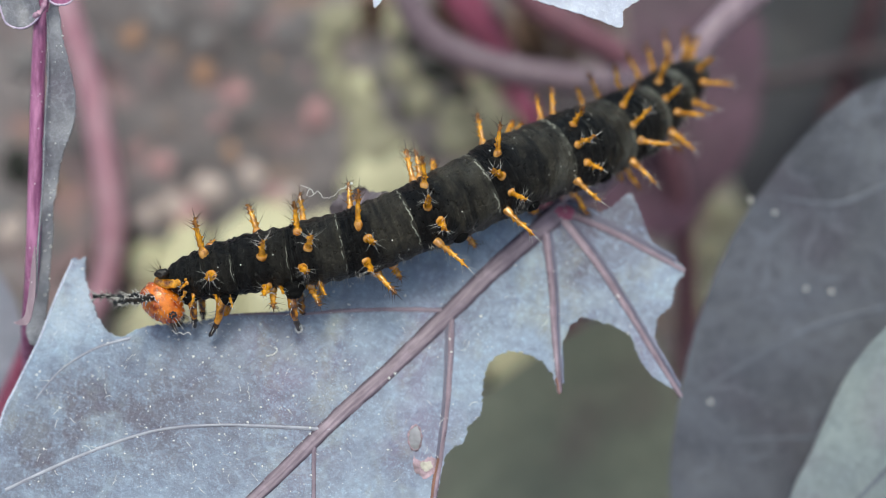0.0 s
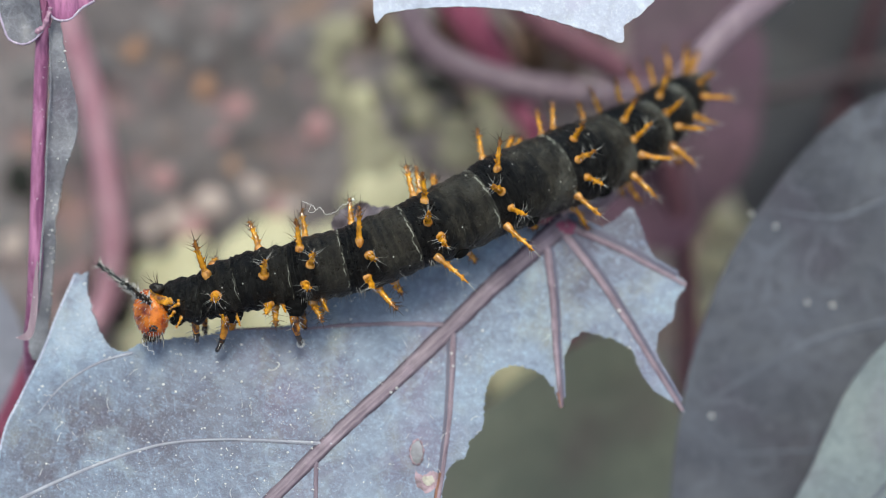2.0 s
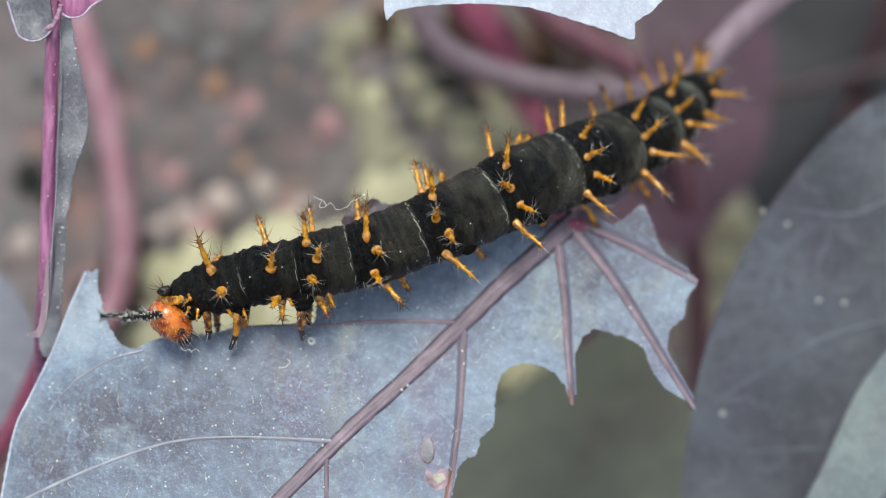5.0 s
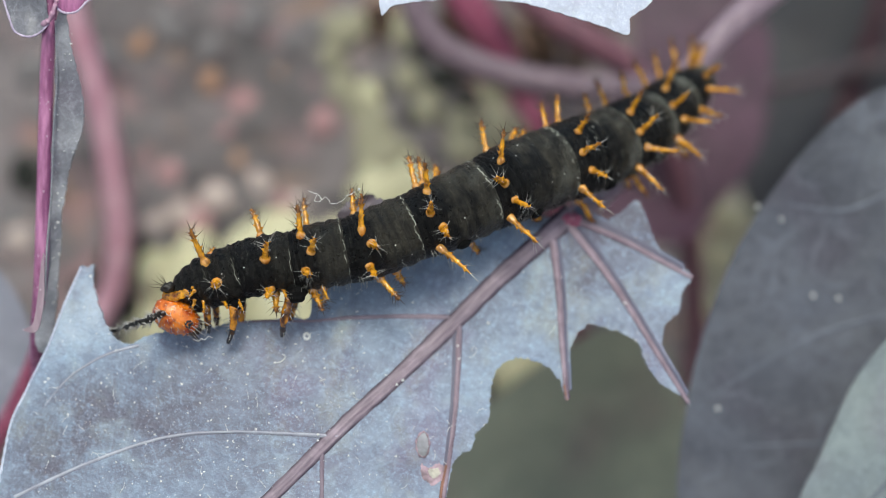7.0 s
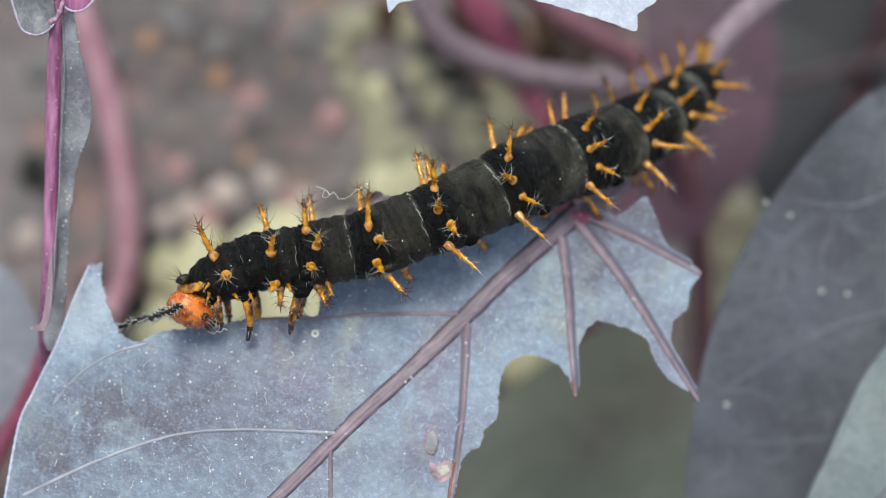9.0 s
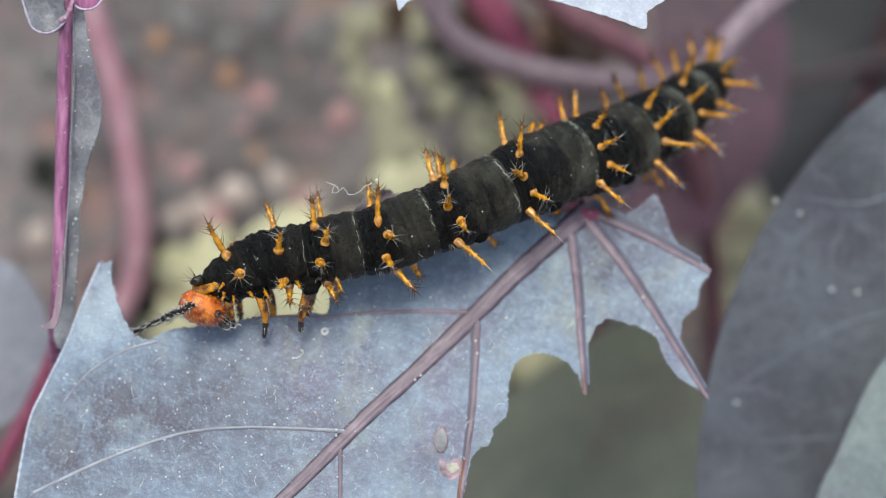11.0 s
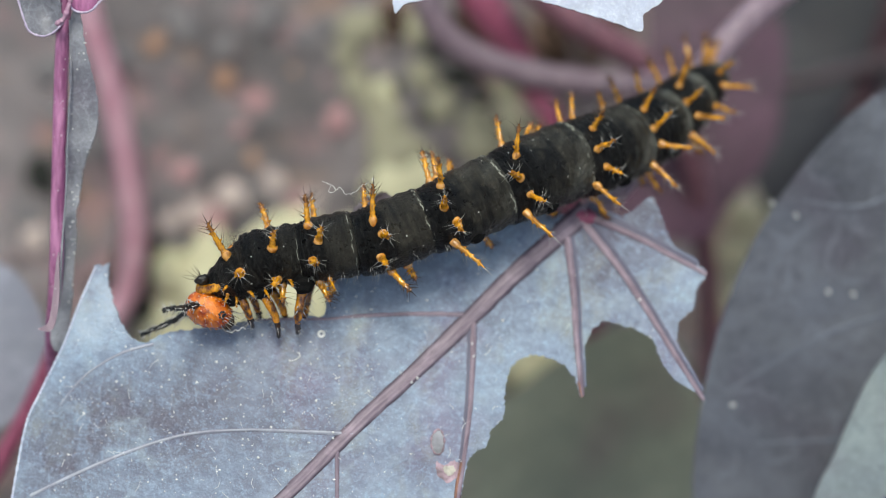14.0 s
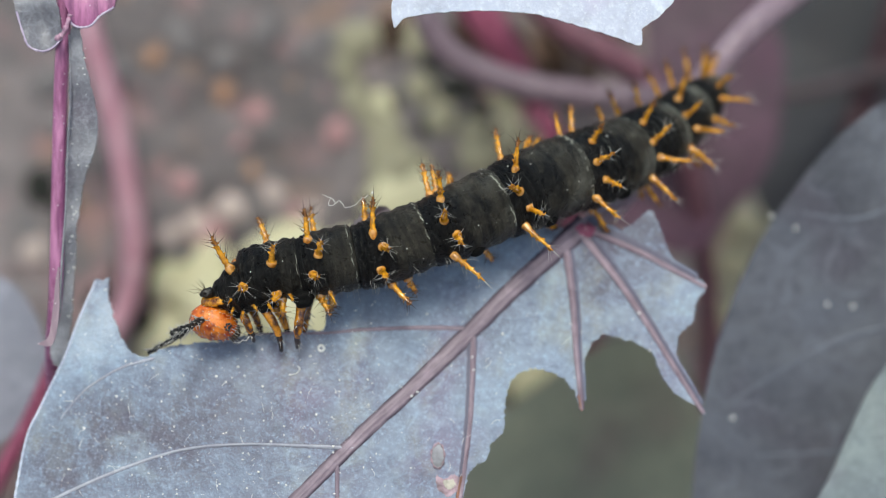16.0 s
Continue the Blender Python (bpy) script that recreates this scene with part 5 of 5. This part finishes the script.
        n, around = 44, 10
        path = [base + (tip - base) * (i / n) + Vector((0, 0.05 * math.sin(i * 0.22), 0)) for i in range(n + 1)]
        radii = [(0.235 - 0.10 * i / n) * (1 + 0.10 * math.sin(i * 1.9)) for i in range(n + 1)]
        shape = tube(path, radii, around)
        picks = []
        for i in range(3, n, 2):
            first = rnd.randrange(around)
            picks += [i * around + (first + c) % around for c in (0, 3, 6)]
        picks += [(n - 1) * around + c for c in (1, 4, 8)]
        spiny, slots = spiked(shape, picks, 0.07, 0.75, 0.5, tuple(aim * 0.8), rnd, 0.075)
        part("horn", spiny, [HORN, HAIR, HAIR], head, "black horn set with pale spikes", slots)
    return head


def within(rim, u, v):
    inside = False
    for a, b in zip(rim, rim[1:] + rim[:1]):
        if (a.y > v) != (b.y > v) and u < (b.x - a.x) * (v - a.y) / (b.y - a.y) + a.x:
            inside = not inside
    return inside


def small_things(leaf):
    silk = ob = thing("silk_thread", "fine white silk thread with bits of dust", "silk")
    pts = smooth([(-9.80, 4.41, 3.5), (-9.21, 4.18, 3.6), (-8.90, 3.86, 3.6), (-8.55, 3.94, 3.6), (-8.19, 3.47, 3.6), (-7.58, 3.71, 3.4), (-7.04, 4.18, 3.3), (-6.65, 4.34, 3.2)], 6)
    rnd = random.Random(3)
    pts = [Vector(p) + Vector((rnd.uniform(-0.07, 0.07), rnd.uniform(-0.07, 0.07), 0)) for p in pts]
    part("thread", tube(pts, [rnd.uniform(0.012, 0.028) for _ in pts], 5), WHITE, ob)
    pts = smooth([(-9.21, 4.18, 3.6), (-9.40, 3.71, 3.6), (-9.06, 3.67, 3.5), (-8.90, 3.86, 3.6)], 5)
    part("thread", tube(pts, [0.018] * len(pts), 5), WHITE, ob)
    part("bead", ball((-6.34, 4.54, 3.2), 0.1), WHITE, ob)
    fibre = smooth([(-12.43, -7.54, 2.0), (-11.98, -7.45, 2.2), (-11.69, -7.13, 2.3), (-11.86, -6.93, 2.2)], 5)
    on_leaf = [Vector((p[0], p[1], leaf.lift(p[0], p[1]) + 0.06)) for p in fibre]
    ob = part("fibre", tube(on_leaf, [0.04] * len(on_leaf), 5), WHITE)
    ob.matrix_basis = SHEET
    tagged(ob, "curled white fibre lying on the leaf", "fibre")
    u, v = -10.20, -5.67
    hoop = [Vector((u + 0.2 * math.cos(a * 0.45), v + 0.2 * math.sin(a * 0.45), leaf.lift(u, v) + 0.08)) for a in range(15)]
    ob = part("droplet", tube(hoop, [0.1] * 15, 8), WHITE)
    ob.matrix_basis = SHEET
    tagged(ob, "small white ring of dried sap on the leaf", "sap")
    rnd = random.Random(12)
    shapes = []
    rim = leaf.rim
    while len(shapes) < 650:
        u, v = rnd.uniform(-29, 17), rnd.uniform(-17, 2)
        if u > -6 and rnd.random() < 0.8:
            continue
        if not within(rim, u, v):
            continue
        r = rnd.choice((0.02, 0.025, 0.025, 0.03, 0.035, 0.045, 0.07))
        shapes.append(ball((u, v, leaf.lift(u, v) + r * 0.3), r, 4, 6, (rnd.uniform(0.5, 1.6), rnd.uniform(0.5, 1.4), 0.7)))
    for _ in range(70):
        u, v, a, n = rnd.uniform(-30, 12), rnd.uniform(-17, -5), rnd.uniform(0, 6.3), rnd.uniform(0.25, 0.9)
        bow = rnd.uniform(-0.25, 0.25)
        line = []
        for q in range(5):
            x, y = u + math.cos(a + bow * q) * n * q / 4, v + math.sin(a + bow * q) * n * q / 4
            line.append(Vector((x, y, leaf.lift(x, y) + 0.03)))
        if within(rim, u, v) and within(rim, line[-1].x, line[-1].y):
            shapes.append(tube(line, [0.012] * 5, 4))
    for u, v in [(-9.3, -12.5), (-9.3, -12.9), (-6.9, -7.9), (-14.5, -14.2), (-3.4, -8.8), (-3.8, -9.1), (0.5, -6.4), (0.6, -7.3), (12.6, -3.4), (13.3, -6.1), (2.7, -4.8), (-10.5, -10.3), (-17.6, -10.3), (-21.2, -15.7), (-8.9, -7.9), (-14.3, -8.3)]:
        r = rnd.choice((0.06, 0.08, 0.1))
        shapes.append(ball((u, v, leaf.lift(u, v) + 0.15), r, 5, 8, (1, 1, 0.7)))
    ob = part("dust", joined(*shapes), WHITE)
    ob.matrix_basis = SHEET
    tagged(ob, "scattered white dust grains on the leaf", "dust", kind="stuff")
    return silk


leaf = eaten_leaf()
side_leaves()
left_stem()
far_plants()
bud_corner()
ground()
litter()
body, segs, head, legs = caterpillar()
silk = small_things(leaf)


def motions():
    def rows(origin, steps, roll=0.0):
        """roll: the share of the rise that comes from the body turning on its long axis."""
        return [(t, place_mm(origin[0] + du, origin[1] + dv * (1 - roll), origin[2], -27 * roll * dv, 0, turn)) for t, du, dv, turn in steps]

    walk(head, [(t, place_mm(u, v, 2.0, roll, yaw, turn)) for t, u, v, turn, yaw, roll in (
        (0, -19.53, -3.79, 1, 19, 2), (0.5, -19.57, -3.95, 0, 17, 5), (1, -20.12, -2.94, -27, 20, -5), (1.5, -20.41, -3.44, -33, 22, -6), (2, -20.46, -3.46, -41, 21, -7),
        (2.5, -20.46, -3.62, -33, 25, -8), (3, -20.48, -3.82, -26, 24, 2), (3.5, -20.53, -3.59, -21, 19, 2), (4, -20.41, -3.93, -15, 18, -5), (6.5, -19.25, -4.21, 17, 21, 8),
        (7, -19.14, -4.19, 18, 16, 1), (7.5, -18.65, -4.27, 27, 21, 8), (8, -19.02, -4.18, 24, 18, 7), (8.5, -18.58, -4.19, 28, 20, 8), (9, -18.73, -3.86, 19, 24, 2),
        (11.5, -18.53, -3.91, 24, 23, 1), (12, -18.56, -3.86, 24, 21, 1), (12.5, -18.53, -3.85, 23, 20, 1), (13, -18.04, -4.08, 27, 23, 2), (13.5, -18.03, -3.62, 7, 21, -14),
        (14, -17.91, -3.88, 18, 22, -7), (14.5, -17.76, -3.96, 22, 22, -4), (15, -17.64, -3.79, 25, 20, -4), (15.5, -17.73, -3.94, 22, 22, -3), (16, -17.56, -3.75, 26, 22, -2),
    )])
    walk(segs[0], rows(REST[0], [
        (0, 0.00, 0.00, 0.0), (0.5, -0.11, 0.01, -2.0), (1, -0.35, 0.04, -9.5), (1.5, -0.56, -0.10, -15.3), (2, -0.63, -0.23, -16.3),
        (2.5, -0.65, -0.25, -13.7), (3, -0.65, -0.21, -10.2), (3.5, -0.70, -0.18, -7.1), (4, -0.78, -0.22, -3.1), (6.5, -0.24, -0.29, 11.3),
        (7, -0.09, -0.21, 12.9), (7.5, -0.02, -0.21, 16.2), (8, 0.07, -0.16, 17.7), (8.5, 0.21, -0.03, 16.6), (9, 0.40, 0.17, 11.1),
        (11.5, 0.72, -0.04, 14.3), (12, 0.70, 0.03, 14.5), (12.5, 0.77, 0.08, 14.8), (13, 0.96, 0.12, 12.5), (13.5, 1.15, 0.16, 8.4),
        (14, 1.25, 0.14, 9.1), (14.5, 1.33, 0.14, 12.4), (15, 1.41, 0.18, 14.1), (15.5, 1.50, 0.22, 13.9), (16, 1.63, 0.28, 11.6),
    ]))
    walk(segs[1], rows(REST[1], [
        (0, 0.00, 0.00, 0.0), (0.5, 0.11, -0.15, 1.1), (1, 0.18, -0.24, 1.2), (1.5, 0.19, -0.34, 2.4), (2, 0.18, -0.43, 4.5),
        (2.5, 0.12, -0.48, 5.6), (3, 0.08, -0.49, 5.9), (3.5, 0.01, -0.44, 6.2), (4, -0.12, -0.37, 6.8), (6.5, -0.18, -0.19, 8.4),
        (7, -0.19, -0.08, 9.8), (7.5, -0.17, -0.05, 10.6), (8, -0.16, -0.00, 11.0), (8.5, -0.13, 0.12, 11.6), (9, -0.07, 0.29, 12.5),
        (11.5, 0.23, 0.20, 16.4), (12, 0.24, 0.25, 15.0), (12.5, 0.26, 0.32, 14.4), (13, 0.30, 0.41, 15.1), (13.5, 0.35, 0.48, 16.0),
        (14, 0.46, 0.45, 17.1), (14.5, 0.56, 0.40, 18.0), (15, 0.64, 0.41, 17.8), (15.5, 0.72, 0.43, 17.2), (16, 0.72, 0.51, 16.7),
    ], 0.3))
    walk(segs[2], rows(REST[2], [
        (0, 0.00, 0.00, 0.0), (0.5, 0.04, -0.11, -0.2), (1, 0.05, -0.20, -0.5), (1.5, 0.05, -0.26, -0.3), (2, 0.01, -0.27, 0.1),
        (2.5, -0.03, -0.26, -0.2), (3, -0.06, -0.25, -0.7), (3.5, -0.10, -0.19, -0.7), (4, -0.20, -0.09, -0.2), (6.5, -0.27, 0.15, -1.0),
        (7, -0.32, 0.31, -0.6), (7.5, -0.34, 0.34, -0.4), (8, -0.38, 0.36, -0.6), (8.5, -0.43, 0.46, -1.5), (9, -0.48, 0.60, -2.5),
        (11.5, -0.64, 0.62, 0.2), (12, -0.68, 0.63, 0.7), (12.5, -0.70, 0.66, 0.5), (13, -0.74, 0.77, -0.4), (13.5, -0.81, 0.91, -1.3),
        (14, -0.82, 0.94, -1.1), (14.5, -0.82, 0.89, -0.4), (15, -0.81, 0.86, -0.2), (15.5, -0.79, 0.84, -0.1), (16, -0.85, 0.92, -0.1),
    ], 0.3))
    walk(segs[3], rows(REST[3], [
        (0, 0.00, 0.00, 0.0), (0.5, 0.04, -0.09, -0.1), (1, 0.06, -0.14, -0.3), (1.5, 0.07, -0.16, -0.1), (2, 0.03, -0.15, 0.1),
        (2.5, -0.02, -0.14, -0.1), (3, -0.05, -0.15, -0.3), (3.5, -0.09, -0.10, -0.4), (4, -0.20, -0.00, -0.1), (6.5, -0.29, 0.10, -0.5),
        (7, -0.33, 0.24, -0.3), (7.5, -0.35, 0.27, -0.2), (8, -0.40, 0.28, -0.3), (8.5, -0.46, 0.34, -0.8), (9, -0.53, 0.41, -1.3),
        (11.5, -0.61, 0.53, 0.1), (12, -0.64, 0.52, 0.3), (12.5, -0.64, 0.53, 0.2), (13, -0.70, 0.62, -0.2), (13.5, -0.79, 0.76, -0.7),
        (14, -0.82, 0.81, -0.6), (14.5, -0.81, 0.81, -0.2), (15, -0.79, 0.80, -0.1), (15.5, -0.76, 0.78, -0.0), (16, -0.80, 0.84, -0.0),
    ], 0.3))
    walk(segs[4], rows(REST[4], [
        (0, 0.00, 0.00, 0.0), (0.5, 0.03, -0.08, 0.0), (1, 0.04, -0.11, 0.0), (1.5, 0.00, -0.12, 0.0), (2, -0.04, -0.12, 0.0),
        (2.5, -0.09, -0.11, 0.0), (3, -0.11, -0.11, 0.0), (3.5, -0.15, -0.09, 0.0), (4, -0.25, -0.00, 0.0), (6.5, -0.31, 0.07, 0.0),
        (7, -0.30, 0.14, 0.0), (7.5, -0.30, 0.14, 0.0), (8, -0.32, 0.15, 0.0), (8.5, -0.36, 0.20, 0.0), (9, -0.37, 0.25, 0.0),
        (11.5, -0.38, 0.42, 0.0), (12, -0.37, 0.41, 0.0), (12.5, -0.36, 0.43, 0.0), (13, -0.39, 0.46, 0.0), (13.5, -0.47, 0.55, 0.0),
        (14, -0.50, 0.62, 0.0), (14.5, -0.49, 0.66, 0.0), (15, -0.46, 0.68, 0.0), (15.5, -0.42, 0.68, 0.0), (16, -0.47, 0.71, 0.0),
    ], 0.35))
    walk(segs[5], rows(REST[5], [
        (0, 0.00, 0.00, 0.0), (0.5, 0.02, -0.03, 0.0), (1, -0.01, -0.05, 0.0), (1.5, -0.05, -0.06, 0.0), (2, -0.09, -0.06, 0.0),
        (2.5, -0.14, -0.07, 0.0), (3, -0.16, -0.09, 0.0), (3.5, -0.18, -0.07, 0.0), (4, -0.23, -0.01, 0.0), (6.5, -0.31, 0.00, 0.0),
        (7, -0.33, 0.05, 0.0), (7.5, -0.33, 0.05, 0.0), (8, -0.33, 0.03, 0.0), (8.5, -0.35, 0.03, 0.0), (9, -0.35, 0.05, 0.0),
        (11.5, -0.30, 0.16, 0.0), (12, -0.27, 0.19, 0.0), (12.5, -0.26, 0.18, 0.0), (13, -0.30, 0.19, 0.0), (13.5, -0.34, 0.23, 0.0),
        (14, -0.35, 0.26, 0.0), (14.5, -0.35, 0.28, 0.0), (15, -0.33, 0.30, 0.0), (15.5, -0.31, 0.30, 0.0), (16, -0.32, 0.32, 0.0),
    ]))
    walk(segs[6], rows(REST[6], [
        (0, 0.00, 0.00, 0.0), (0.5, 0.01, -0.03, 0.0), (1, -0.01, -0.05, 0.0), (1.5, -0.06, -0.06, 0.0), (2, -0.11, -0.06, 0.0),
        (2.5, -0.14, -0.05, 0.0), (3, -0.15, -0.06, 0.0), (3.5, -0.17, -0.05, 0.0), (4, -0.23, -0.01, 0.0), (6.5, -0.25, -0.07, 0.0),
        (7, -0.27, -0.02, 0.0), (7.5, -0.27, -0.01, 0.0), (8, -0.27, -0.03, 0.0), (8.5, -0.28, -0.04, 0.0), (9, -0.28, -0.03, 0.0),
        (11.5, -0.17, 0.09, 0.0), (12, -0.18, 0.07, 0.0), (12.5, -0.17, 0.06, 0.0), (13, -0.18, 0.08, 0.0), (13.5, -0.19, 0.12, 0.0),
        (14, -0.16, 0.15, 0.0), (14.5, -0.15, 0.16, 0.0), (15, -0.13, 0.18, 0.0), (15.5, -0.11, 0.18, 0.0), (16, -0.17, 0.18, 0.0),
    ]))
    walk(segs[7], rows(REST[7], [
        (0, 0.00, 0.00, 0.0), (0.5, 0.01, -0.03, 0.0), (1, -0.01, -0.05, 0.0), (1.5, -0.04, -0.04, 0.0), (2, -0.06, -0.02, 0.0),
        (2.5, -0.07, -0.00, 0.0), (3, -0.10, -0.03, 0.0), (3.5, -0.13, -0.05, 0.0), (4, -0.16, -0.01, 0.0), (6.5, -0.18, -0.08, 0.0),
        (7, -0.15, -0.03, 0.0), (7.5, -0.15, -0.04, 0.0), (8, -0.15, -0.05, 0.0), (8.5, -0.17, -0.06, 0.0), (9, -0.20, -0.06, 0.0),
        (11.5, -0.09, -0.06, 0.0), (12, -0.10, -0.06, 0.0), (12.5, -0.09, -0.06, 0.0), (13, -0.11, -0.05, 0.0), (13.5, -0.11, -0.04, 0.0),
        (14, -0.09, -0.03, 0.0), (14.5, -0.07, -0.00, 0.0), (15, -0.05, 0.02, 0.0), (15.5, -0.03, 0.03, 0.0), (16, -0.08, 0.02, 0.0),
    ]))
    steps = (
        [(0, 0, 0, 0), (4, 0.05, 0, 0), (7, 0.4, 0.1, 0), (9, 0.6, 0.1, 2), (12.5, 0.95, 0.1, 4), (13.5, 1.6, 0.2, 12), (14.5, 1.8, 0.2, 16), (16, 1.8, 0.2, 16)],
        [(0, 0, 0, 0), (4, 0.15, 0, 6), (7, 0.15, 0.1, 9), (9, 0.4, 0.15, 18), (11.5, 0.65, 0.2, 22), (12.5, 0.7, 0.2, 23), (13.5, 1, 0.2, 30), (14.5, 1.2, 0.2, 37), (16, 1.2, 0.2, 37)],
        [(0, 0, 0, 0), (4, 0, 0, 0), (4.6, 0.1, 0.2, -4), (5.8, -0.45, 0.2, -24), (6.5, -0.5, 0, -24), (9, -0.5, 0, -24), (12.5, -0.65, 0.1, -20), (16, -0.75, 0.1, -18)],
    )
    walk(silk, [(t, SHEET @ place_mm(0, dv, 0)) for t, dv in (
        (0, 0), (1.5, -0.1), (4, 0), (6.5, 0.08), (9, 0.25), (11.5, 0.42), (13, 0.46), (14, 0.62), (16, 0.7))])
    for i, (leg, root) in enumerate(legs):
        walk(leg, rows(root, steps[i // 2]))


motions()
